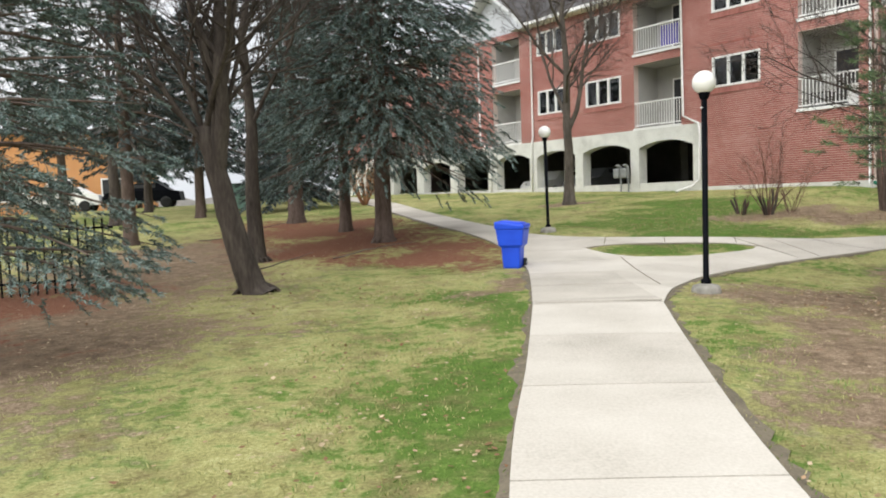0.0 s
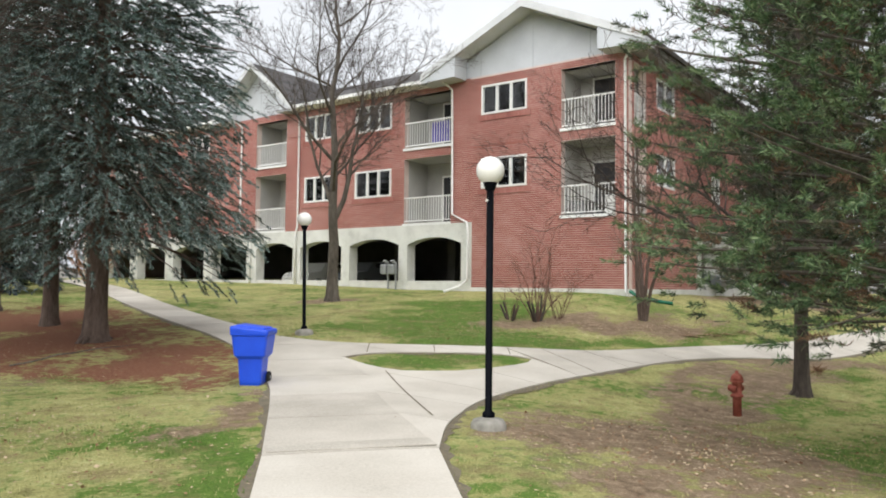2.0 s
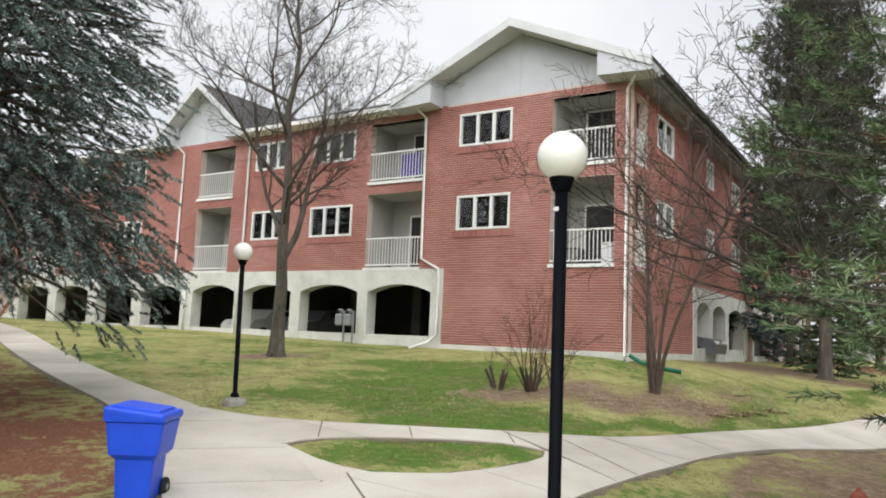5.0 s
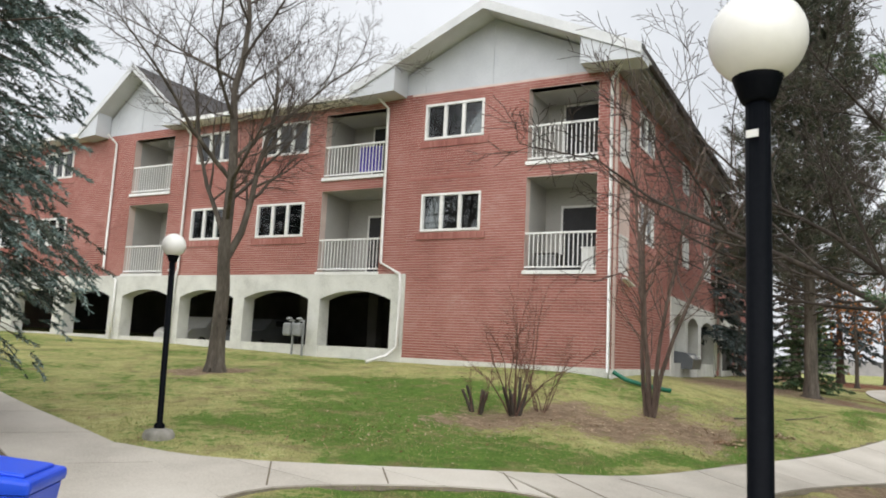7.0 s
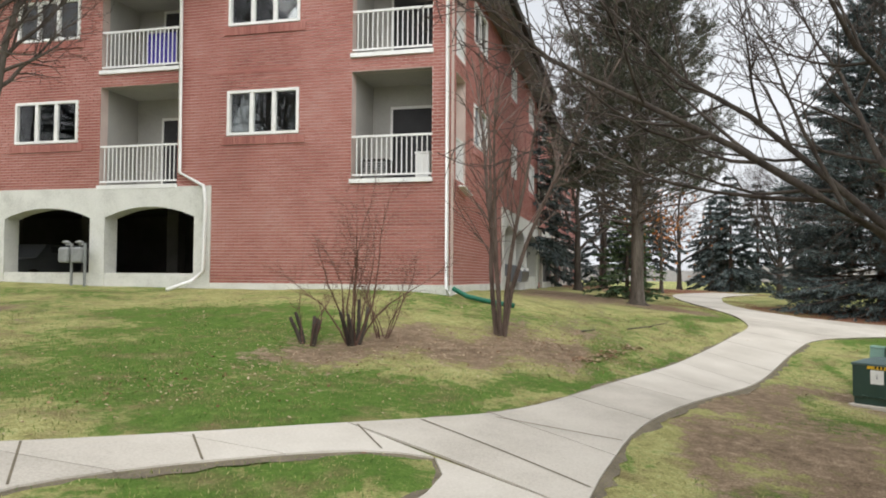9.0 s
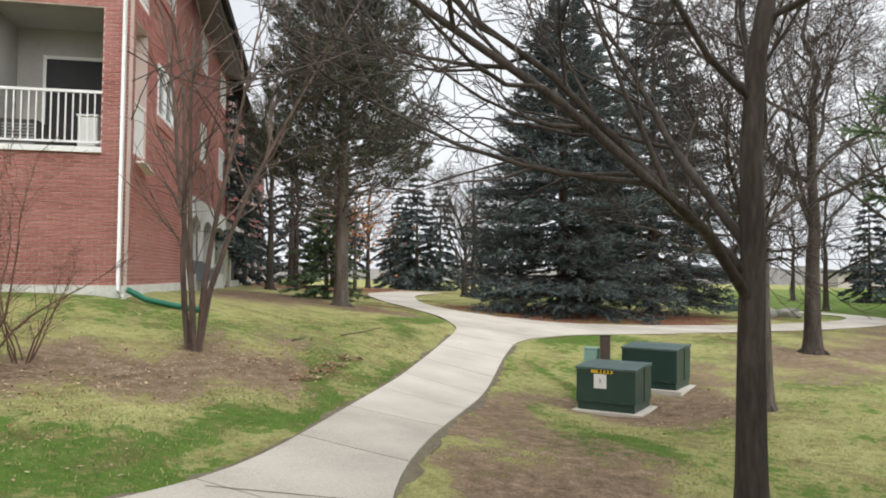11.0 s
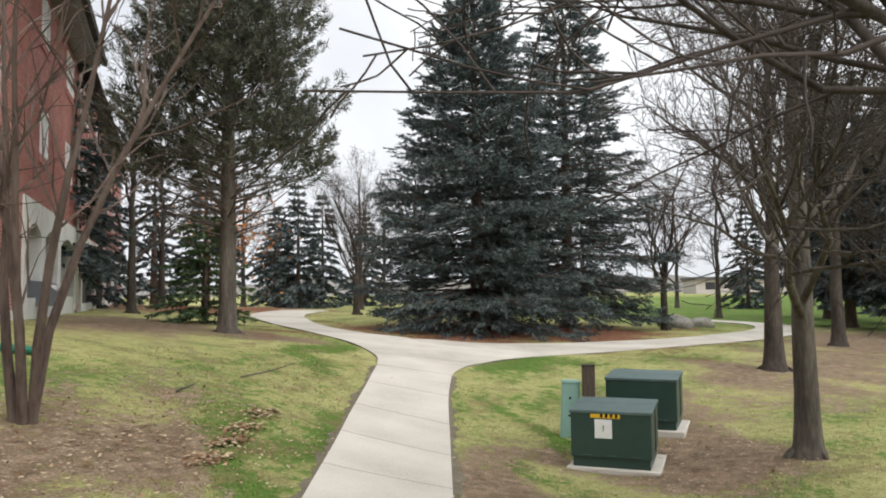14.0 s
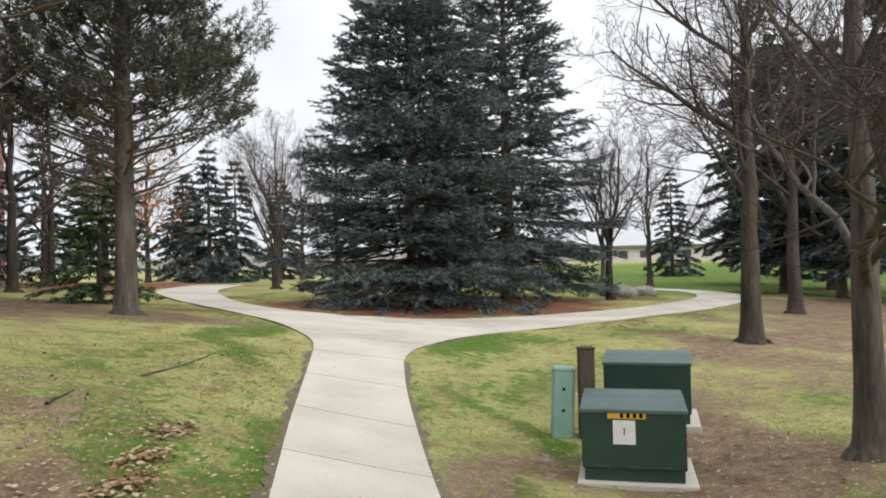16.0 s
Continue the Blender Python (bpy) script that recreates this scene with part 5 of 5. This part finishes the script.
part("leaves", sprays(ob_, ow, np.full(420, 0.2), np.full(420, 0.06), rg), ORANGE_LEAF, oak, "clinging orange leaves")


# ---- fixtures ----
def street_lamp(x, y, tall=2.95, lean=(0, 0), label="", scale=1.0):
    lamp = thing("street_lamp", on_ground(x, y) @ pose(0, 0, 0, lean[0], lean[1], 20), label, "street lamp", "globe lamps")
    part("footing", lathe([(0.21, -0.25), (0.2, 0.05), (0.17, 0.1), (0.06, 0.13)], 14), ROCK, lamp, "rough concrete footing")
    part("pole", lathe([(0.07, 0.1), (0.07, 0.17), (0.04, 0.2), (0.04, tall - 0.1)], 16), BLACK, lamp, "matt black pole")
    part("collar", lathe([(0.045, tall - 0.1), (0.055, tall - 0.09), (0.075, tall - 0.03), (0.085, tall), (0.07, tall + 0.01)], 20), BLACK, lamp)
    g = 0.158
    part("globe", lathe([(max(g * math.sin(a), 0.001), tall + 0.125 - g * math.cos(a)) for a in [0.45 + (math.pi - 0.45) * i / 16 for i in range(17)]], 32), GLOBE, lamp, "white opal globe")
    part("tag", boxes((-0.05, -0.046, -0.02, 0.02, tall - 0.225, tall - 0.20)), WHITE, lamp, "small white sticker")
    return lamp


street_lamp(3.6, 10.28, 2.73, (0, 0), "black pole lamp with a white globe on a concrete footing")
street_lamp(2.7, 19.15, 2.4, (0, -1.0), "black pole lamp with a white globe beside the path")


def wheelie_bin(x, y, rz):
    b_ob = thing("wheelie_bin", on_ground(x, y, rz, 0.0) @ Matrix.Diagonal((0.80, 0.80, 0.85, 1)), "bright blue plastic wheeled recycling bin with closed lid", "bin")
    bm = bmesh.new()
    rings = []
    for z, w, d in ((0.0, 0.19, 0.22), (0.05, 0.20, 0.24), (0.46, 0.225, 0.27), (0.52, 0.285, 0.33), (0.86, 0.33, 0.36)):
        ring = []
        for cx, cy, a0 in ((1, 1, 0), (-1, 1, 90), (-1, -1, 180), (1, -1, 270)):
            for a in (0, 30, 60, 90):
                ring.append(bm.verts.new((cx * (w - 0.05) + 0.05 * math.cos(radians(a0 + a)), cy * (d - 0.05) + 0.05 * math.sin(radians(a0 + a)), z)))
        rings.append(ring)
    for a, c in zip(rings, rings[1:]):
        for i in range(16):
            bm.faces.new((a[i], a[(i + 1) % 16], c[(i + 1) % 16], c[i]))
    bm.faces.new(rings[0][::-1])
    bm.faces.new(rings[-1])
    part("body", bm, BLUE, b_ob)
    lid = boxes((-0.35, 0.35, -0.39, 0.39, 0.865, 0.95), bevel=0.03)
    box(lid, -0.27, 0.27, -0.30, 0.30, 0.94, 0.975, 0.02)
    for v in lid.verts:
        if v.co.z > 0.89:
            v.co.z += 0.05 - 0.11 * v.co.x
    part("lid", lid, BLUE, b_ob, "slightly domed blue lid")
    part("handle", boxes((-0.2, 0.2, 0.38, 0.41, 0.84, 0.88), (-0.2, -0.16, 0.33, 0.4, 0.8, 0.87), (0.16, 0.2, 0.33, 0.4, 0.8, 0.87), bevel=0.008), BLUE, b_ob)
    for s in (-1, 1):
        w = part("wheel", lathe([(0.02, -0.03), (0.1, -0.03), (0.11, -0.015), (0.11, 0.015), (0.1, 0.03), (0.02, 0.03)], 20), RUBBER, b_ob, "black wheel", pose(s * 0.24, 0.22, 0.1, 0, 90, 0))
        part("hub", lathe([(0.001, -0.034), (0.04, -0.034), (0.04, 0.034), (0.001, 0.034)], 12), GREYMETAL, w)


wheelie_bin(1.31, 14.05, -18)

hyd = thing("fire_hydrant", on_ground(8.55, 12.35, 20) @ Matrix.Scale(0.88, 4), "faded red cast-iron hydrant standing in the grass", "hydrant")
part("barrel", lathe([(0.075, -0.1), (0.075, 0.32), (0.11, 0.33), (0.11, 0.37), (0.085, 0.38), (0.085, 0.58), (0.115, 0.59), (0.115, 0.62)], 18), HYDRANT, hyd)
part("bonnet", lathe([(0.11, 0.62), (0.10, 0.68), (0.07, 0.73), (0.03, 0.75), (0.025, 0.79), (0.001, 0.79)], 18), HYDRANT, hyd, "domed bonnet with a nut")
for a in (0, 90, 180):
    part("nozzle", lathe([(0.05, 0.07), (0.05, 0.11), (0.06, 0.12), (0.06, 0.145), (0.025, 0.15), (0.02, 0.175), (0.001, 0.175)], 12), HYDRANT, hyd, "capped nozzle", pose(0, 0, 0.48, 0, 90, a))


def transformer(x, y, rz, w, d, h, label, plate):
    t_ob = thing("transformer_cabinet", on_ground(x, y, rz), label, "utility cabinet", "transformers")
    part("pad", boxes((-d / 2 - 0.06, d / 2 + 0.06, -w / 2 - 0.1, w / 2 + 0.05, -0.25, 0.06), bevel=0.015), CONCRETE, t_ob, "concrete pad")
    part("base", boxes((-d / 2 + 0.02, d / 2 - 0.02, -w / 2 + 0.02, w / 2 - 0.02, 0.06, 0.2), bevel=0.005), GREENBOX, t_ob)
    part("body", boxes((-d / 2, d / 2, -w / 2, w / 2, 0.18, h - 0.04), bevel=0.012), GREENBOX, t_ob)
    lid = bmesh.new()
    box(lid, -d / 2 - 0.015, 0.02, -w / 2 - 0.015, w / 2 + 0.015, -0.02, 0.02, 0.008, pose(0, 0, h - 0.01, 0, -4, 0))
    part("lid", lid, GREENTOP, t_ob, "lighter green sloping hood")
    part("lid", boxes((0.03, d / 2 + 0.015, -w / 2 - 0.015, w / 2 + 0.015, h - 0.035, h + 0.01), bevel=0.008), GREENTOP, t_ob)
    part("seam", boxes((0.02, 0.035, -w / 2 - 0.008, -w / 2 + 0.004, 0.2, h - 0.05)), BLACK, t_ob)
    for s in (-0.3, 0.0, 0.3):
        part("hinge", boxes((-d / 2 - 0.02, -d / 2, s * w - 0.06, s * w + 0.06, 0.19, 0.215), bevel=0.004), GREENBOX, t_ob)
    if plate:
        part("notice", boxes((-d / 2 - 0.006, -d / 2 - 0.001, -0.02, 0.19, h - 0.36, h - 0.13)), WHITE, t_ob, "white printed notice")
        part("label", boxes((-d / 2 - 0.006, -d / 2 - 0.001, -0.12, 0.24, h - 0.115, h - 0.045)), YELLOW, t_ob, "yellow label")
        for i in range(4):
            part("mark", boxes((-d / 2 - 0.009, -d / 2 - 0.006, -0.09 + i * 0.06, -0.06 + i * 0.06, h - 0.105, h - 0.055)), BLACK, t_ob, "dark figure")
        part("mark", boxes((-d / 2 - 0.009, -d / 2 - 0.006, 0.08, 0.09, h - 0.27, h - 0.2)), BLACK, t_ob)
    return t_ob


transformer(16.6, 15.68, -4, 0.98, 0.95, 0.78, "dark green pad-mounted transformer with a white notice", True)
transformer(18.55, 15.35, -6, 1.02, 0.95, 0.82, "second dark green transformer on a concrete pad", False)
ped = thing("cable_pedestal", on_ground(17.8, 16.42, 5) @ pose(0, 0, 0, 3, 4, 0), "pale green plastic cable pedestal leaning slightly", "pedestal")
part("cover", boxes((-0.13, 0.13, -0.13, 0.13, -0.1, 0.78), bevel=0.03), PALEGREEN, ped)
part("cap", boxes((-0.14, 0.14, -0.14, 0.14, 0.74, 0.81), bevel=0.035), PALEGREEN, ped)
for z in (0.3, 0.55):
    part("lock", lathe([(0.001, 0.0), (0.018, 0.0), (0.018, 0.01), (0.001, 0.012)], 10), BLACK, ped, "", pose(-0.13, 0, z, 0, -90, 0))
post = thing("wooden_post", on_ground(17.75, 16.12, 10), "weathered brown square wooden post", "post")
part("shaft", boxes((-0.09, 0.09, -0.09, 0.09, -0.2, 1.05), bevel=0.015), WOODPOST, post)
part("cap", boxes((-0.095, 0.095, -0.095, 0.095, 1.045, 1.07), bevel=0.008), DARKBARK, post)


def boulder(x, y, sx, sy, sz, seed, label, mat=ROCK):
    bm = bmesh.new()
    bmesh.ops.create_icosphere(bm, subdivisions=3, radius=1)
    for v in bm.verts:
        k = 1 + 0.22 * noise.noise(v.co * 1.6 + Vector((seed, 0, 0))) + 0.08 * noise.noise(v.co * 5)
        v.co = Vector((v.co.x * sx * k, v.co.y * sy * k, v.co.z * sz * k))
    ob = part("boulder", bm, mat, None, "", on_ground(x, y, seed * 40, sz * 0.35))
    return smooth(tagged(ob, label, "boulder", "boulders"))


boulder(37.0, 14.6, 0.9, 0.45, 0.35, 1, "long grey boulder on the grass by the path")
boulder(38.5, 13.6, 0.5, 0.4, 0.3, 2, "low grey boulder beside the path")

hose = thing("drain_hose", on_ground(13.75, 23.6, 0), "dark green drain hose lying on the grass", "hose")
t = Tubes()
h0 = height(13.75, 23.6)
t.tube([(x, y, height(13.75 + x, 23.6 + y) - h0 + z) for x, y, z in ((-0.1, 0.15, 0.2), (0.05, -0.15, 0.08), (0.25, -0.45, 0.06), (0.45, -0.75, 0.06), (0.75, -0.95, 0.06))], [0.055] * 5, 10)
smooth(part("tube", t.data(), HOSE, hose))


def local(u, v, z):
    p = building.matrix_basis @ Vector((u, v, z))
    return pose(p.x, p.y, p.z, 0, 0, TH)


for v in (9.75, 10.15):
    gm = thing("gas_meter", local(-0.35, v, 1.35), "grey gas meter on a riser pipe by the arcade", "gas meter", "gas meters")
    part("case", boxes((-0.13, 0.13, -0.15, 0.15, 0.75, 1.15), bevel=0.05), GREYMETAL, gm)
    part("regulator", lathe([(0.02, 1.15), (0.02, 1.25), (0.1, 1.26), (0.1, 1.3), (0.02, 1.33)], 14), GREYMETAL, gm)
    part("riser", boxes((-0.025, 0.025, -0.2, -0.15, -0.1, 1.2), (-0.025, 0.025, -0.2, 0.0, 1.2, 1.25)), GREYMETAL, gm)

ac = thing("air_conditioner", local(0.75, 2.05, B2[0]), "grey air conditioner unit on a balcony", "air conditioner")
part("case", boxes((-0.3, 0.3, -0.35, 0.3, 0.0, 0.55), bevel=0.02), DARKROOM, ac)
for i in range(7):
    part("fin", boxes((-0.31, -0.3, -0.3, 0.25, 0.08 + i * 0.06, 0.11 + i * 0.06)), GREYMETAL, ac)
bag = thing("storage_bin", local(0.5, 0.75, B2[0]), "white storage box on a balcony", "box")
part("body", boxes((-0.2, 0.2, -0.15, 0.2, 0, 0.62), bevel=0.03), WHITE, bag)
part("lid", boxes((-0.22, 0.22, -0.17, 0.22, 0.62, 0.66), bevel=0.01), WHITE, bag)
cloth = thing("hanging_cloth", local(0.16, 7.75, B3[0] + 0.1), "purple cloth hung behind the railing", "cloth")
part("fabric", boxes((-0.01, 0.012, -0.4, 0.5, 0.02, 0.85), bevel=0.004), PURPLE, cloth)


def car(m, label, paint):
    c_ob = thing("car", m, label, "car", "parked cars")
    prof = [(-2.1, 0.35), (-2.15, 0.7), (-1.9, 0.92), (-1.25, 1.0), (-0.7, 1.42), (0.9, 1.45), (1.6, 1.02), (2.1, 0.95), (2.2, 0.4)]
    bm = bmesh.new()
    a = [bm.verts.new((x, -0.85 + (0.13 if z > 1.1 else 0), z)) for x, z in prof]
    b = [bm.verts.new((x, 0.85 - (0.13 if z > 1.1 else 0), z)) for x, z in prof]
    bm.faces.new(a)
    bm.faces.new(b[::-1])
    for i in range(len(prof)):
        bm.faces.new((a[i], b[i], b[(i + 1) % len(prof)], a[(i + 1) % len(prof)]))
    bmesh.ops.recalc_face_normals(bm, faces=bm.faces)
    part("body", bm, paint, c_ob)
    for s in (-1, 1):
        part("side_window", boxes((-0.6, 0.8, s * 0.79 - 0.012, s * 0.79 + 0.012, 1.08, 1.36), bevel=0.005), DARKGLASSBACK, c_ob)
        part("headlight", boxes((-2.14, -2.0, s * 0.6 - 0.15, s * 0.6 + 0.15, 0.72, 0.84), bevel=0.03), WHITE, c_ob)
        for x in (-1.35, 1.35):
            w = part("wheel", lathe([(0.18, -0.1), (0.31, -0.1), (0.33, -0.06), (0.33, 0.06), (0.31, 0.1), (0.18, 0.1)], 22), RUBBER, c_ob, "", pose(x, s * 0.78, 0.33, 90, 0, 0))
            part("rim", lathe([(0.001, -0.09), (0.19, -0.08), (0.19, 0.08), (0.001, 0.09)], 14), GREYMETAL, w)


car(local(3.4, 14.2, 1.3), "grey car parked nose-out in the arcade", CARPAINT)
car(local(3.4, 17.2, 1.3), "pale car parked in the arcade", WHITE)
car(local(9.5, 1.7, 1.3) @ pose(0, 0, 0, 0, 0, 90), "dark car parked behind the side arches", CARPAINT)

# picket fence by the spruces
fence = thing("fence", on_ground(-6.6, 12.6), "dark metal picket fence under the spruces", "fence")
for i in range(34):
    x, y = -3.4 + i * 0.12, -1.2 + i * 0.06
    z = height(-6.6 + x, 12.6 + y) - height(-6.6, 12.6)
    part("picket", boxes((-0.012, 0.012, -0.012, 0.012, -0.05, 1.25)), BLACK, fence, m=pose(x, y, z))
part("rail", boxes((-0.02, 4.6, -0.015, 0.015, 1.1, 1.14), (-0.02, 4.6, -0.015, 0.015, 0.2, 0.24)), BLACK, fence, m=pose(-3.4, -1.2, 0.0, 0, 0, 26.6))

# things past the trees on the first lawn
cab = thing("utility_cabinet", on_ground(-9.4, 36, 20), "grey-green utility cabinet on the grass", "utility cabinet")
part("body", boxes((-0.6, 0.6, -0.5, 0.5, 0, 1.15), bevel=0.03), PALEGREEN, cab)
part("lid", boxes((-0.64, 0.64, -0.54, 0.54, 1.15, 1.2), bevel=0.01), GREENTOP, cab)
house = thing("house", on_ground(-26, 52, 20), "low orange stucco house with pale trim behind the trees", "house")
part("wall", boxes((-6, 6, 0, 8, 0, 5.5)), ORANGEWALL, house)
part("roof", boxes((-6.4, 6.4, -0.4, 8.4, 5.5, 5.8)), SHINGLE, house)
for x in (-4, -1, 2.4):
    w = part("window", boxes((x, x + 1.6, -0.06, 0.02, 0.9, 2.4)), WHITE, house)
    part("pane", boxes((x + 0.1, x + 1.5, -0.08, -0.06, 1.0, 2.3)), DARKGLASSBACK, w)
car(on_ground(-22, 44.0, 10), "white car parked by the far house", WHITE)
car(on_ground(-17.5, 44.5, 10), "black car parked by the far house", BLACK)

# distance: playing field, low school, tree line
backdrop = thing("backdrop", Matrix(), "hazy line of bare trees and low roofs far off", "backdrop", "", "structure")
rngb = random.Random(3)
bm = bmesh.new()
prev = None
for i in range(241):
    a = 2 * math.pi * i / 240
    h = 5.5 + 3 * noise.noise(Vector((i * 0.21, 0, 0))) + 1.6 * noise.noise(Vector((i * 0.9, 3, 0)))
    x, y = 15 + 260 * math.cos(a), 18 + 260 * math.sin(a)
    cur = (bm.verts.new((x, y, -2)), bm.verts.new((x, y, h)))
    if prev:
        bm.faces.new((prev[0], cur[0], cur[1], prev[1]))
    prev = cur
# Pale grey trees: the distance haze is put in this material's colour.
part("treeline", bm, material("hazed_far_trees", [(0.22, 0.21, 0.22), (0.30, 0.285, 0.29), (0.36, 0.34, 0.34)], 0.08, 1.0, 0.0, 0.6), backdrop, "hazy bare tree line")
school = thing("low_building", pose(185, -6, 0.4, 0, 0, -80), "long low building across the field, its tan paled by haze", "building")
# Tan paled towards grey, so the wall colour carries the distance haze.
part("wall", boxes((-14, 14, 0, 14, 0, 3.4)), material("hazed_tan_wall", [(0.42, 0.38, 0.36), (0.5, 0.46, 0.44)], 0.5, 0.9, 0.0), school)
part("roof", boxes((-14.5, 14.5, -1, 15, 3.4, 4.0)), SHINGLE, school)
for i in range(5):
    part("window", boxes((-12 + i * 4.8, -10 + i * 4.8, -0.08, 0.02, 1.2, 2.8)), DARKGLASSBACK, school)

# ---- lawn blades and litter ----
rg = np.random.default_rng(9)


def on_path(p):
    hit = np.zeros(len(p), bool)
    for le, ri in PATH_PLACES:
        for i in range(len(le) - 1):
            q = np.array([le[i], le[i + 1], ri[i + 1], ri[i]])
            s = [np.sign((q[(k + 1) % 4][0] - q[k][0]) * (p[:, 1] - q[k][1]) - (q[(k + 1) % 4][1] - q[k][1]) * (p[:, 0] - q[k][0])) for k in range(4)]
            hit |= (np.abs(np.sum(s, axis=0)) >= 3.5)
    return hit


def blades(name, n, x0, x1, y0, y1, mat, keep, tall, label):
    p = np.c_[rg.uniform(x0, x1, n), rg.uniform(y0, y1, n)]
    p = p[keep(p)]
    p = p[~on_path(p)]
    k = len(p)
    base = np.c_[p, levels(p) - 0.005]
    way = np.c_[rg.normal(0, 0.55, (k, 2)), np.ones(k)]
    way /= np.linalg.norm(way, axis=1, keepdims=True)
    ob = part(name, sprays(base, way, tall * rg.uniform(0.5, 1.2, k), np.full(k, 0.004), rg), mat)
    tagged(ob, label, "grass", "", "stuff")


def patchy(p, seed):
    return np.array([noise.noise(Vector((x * 0.9, y * 0.9, seed))) + 0.5 * noise.noise(Vector((x * 3, y * 3, seed))) for x, y in p])


def straw_keep(p):
    return (zone(p, SOIL) < 0.55 + 0.3 * rg.random(len(p))) & (zone(p, LITTER) < 0.4) & (patchy(p, 1) > -0.25)


def lush_keep(p):
    return (zone(p, LUSH) + 0.45 * patchy(p, 2) > 0.35) & (zone(p, SOIL) < 0.6) & (zone(p, LITTER) < 0.5)


blades("straw_grass", 130000, -5, 20, 1, 23, GRASS, straw_keep, 0.042, "short straw-coloured winter grass")
blades("green_grass", 110000, -3, 24, 1, 26, GREENGRASS, lush_keep, 0.05, "short lush green grass")


def leaves(name, n, spots, label, size=0.045):
    c = rg.integers(0, len(spots), n)
    s = np.array([q[:4] for q in spots])[c]
    p = s[:, :2] + rg.normal(size=(n, 2)) * s[:, 2:4] * 0.6
    ok = ~on_path(p) | (rg.random(n) < 0.05)
    p = p[ok]
    k = len(p)
    base = np.c_[p, levels(p) + 0.03]
    way = np.c_[rg.normal(size=(k, 2)), rg.normal(0, 0.12, k)]
    way /= np.linalg.norm(way, axis=1, keepdims=True)
    v, f = sprays(base, way, size * rg.uniform(0.6, 1.4, k), np.full(k, size * 0.35), rg, 1, 0.15)
    tagged(part(name, (v, f), FALLEN), label, "leaf litter", "", "stuff")


leaves("leaf_litter", 12000, [(5.5, 9.2, 1.6, 1.6, 0), (10.5, 20.0, 3, 0.9, 0), (-1.5, 11.0, 2.5, 2, 0), (8.5, 10.5, 2.5, 1.5, 0), (17, 20.6, 3, 1.0, 0), (-4.5, 9, 3, 3, 0), (-3, 17, 3, 4, 0), (6, 10, 3, 3, 0), (8.5, 20, 3, 1.5, 0), (12.5, 20.3, 2, 1.5, 0), (13.2, 19.0, 3, 1.2, 0), (16.5, 14.5, 1.8, 2, 0), (18, 21, 3, 1.5, 0), (6, 19, 3, 1.5, 0), (0, 6, 2, 5, 0), (30, 19, 5, 4, 0), (8, 23, 4, 3, 0)], "scattered dry brown fallen leaves")
leaves("leaf_drift", 420, [(12.6, 19.0, 0.25, 0.12, 0), (13.3, 19.25, 0.3, 0.12, 0), (14.0, 19.5, 0.3, 0.12, 0), (14.8, 19.75, 0.3, 0.15, 0)], "drift of dry leaves in a small gully", 0.07)
# roots and fallen branches
for x, y, a, ln, lb in ((-6.8, 21, 10, 2.2, "dark fallen branch on the grass"), (-4.0, 14.5, 30, 1.6, "low surface root in the litter"), (-2.4, 16.3, 5, 1.5, "low surface root in the litter"), (14.6, 20.8, 20, 1.4, "thin fallen branch on the grass"), (16.4, 21.0, -30, 0.8, "short pale fallen branch")):
    st = thing("fallen_branch", on_ground(x, y, a), lb, "branch", "fallen branches")
    t = Tubes()
    rr = random.Random(int(x * 10))
    t.tube(limb_path(rr, (0, 0, 0.02), (1, 0, 0.02), ln * 1.3, 8, 0, 0.1), [0.014, 0.016, 0.014, 0.013, 0.012, 0.01, 0.008, 0.007, 0.004], 6)
    smooth(part("stick", t.data(), BARK, st))
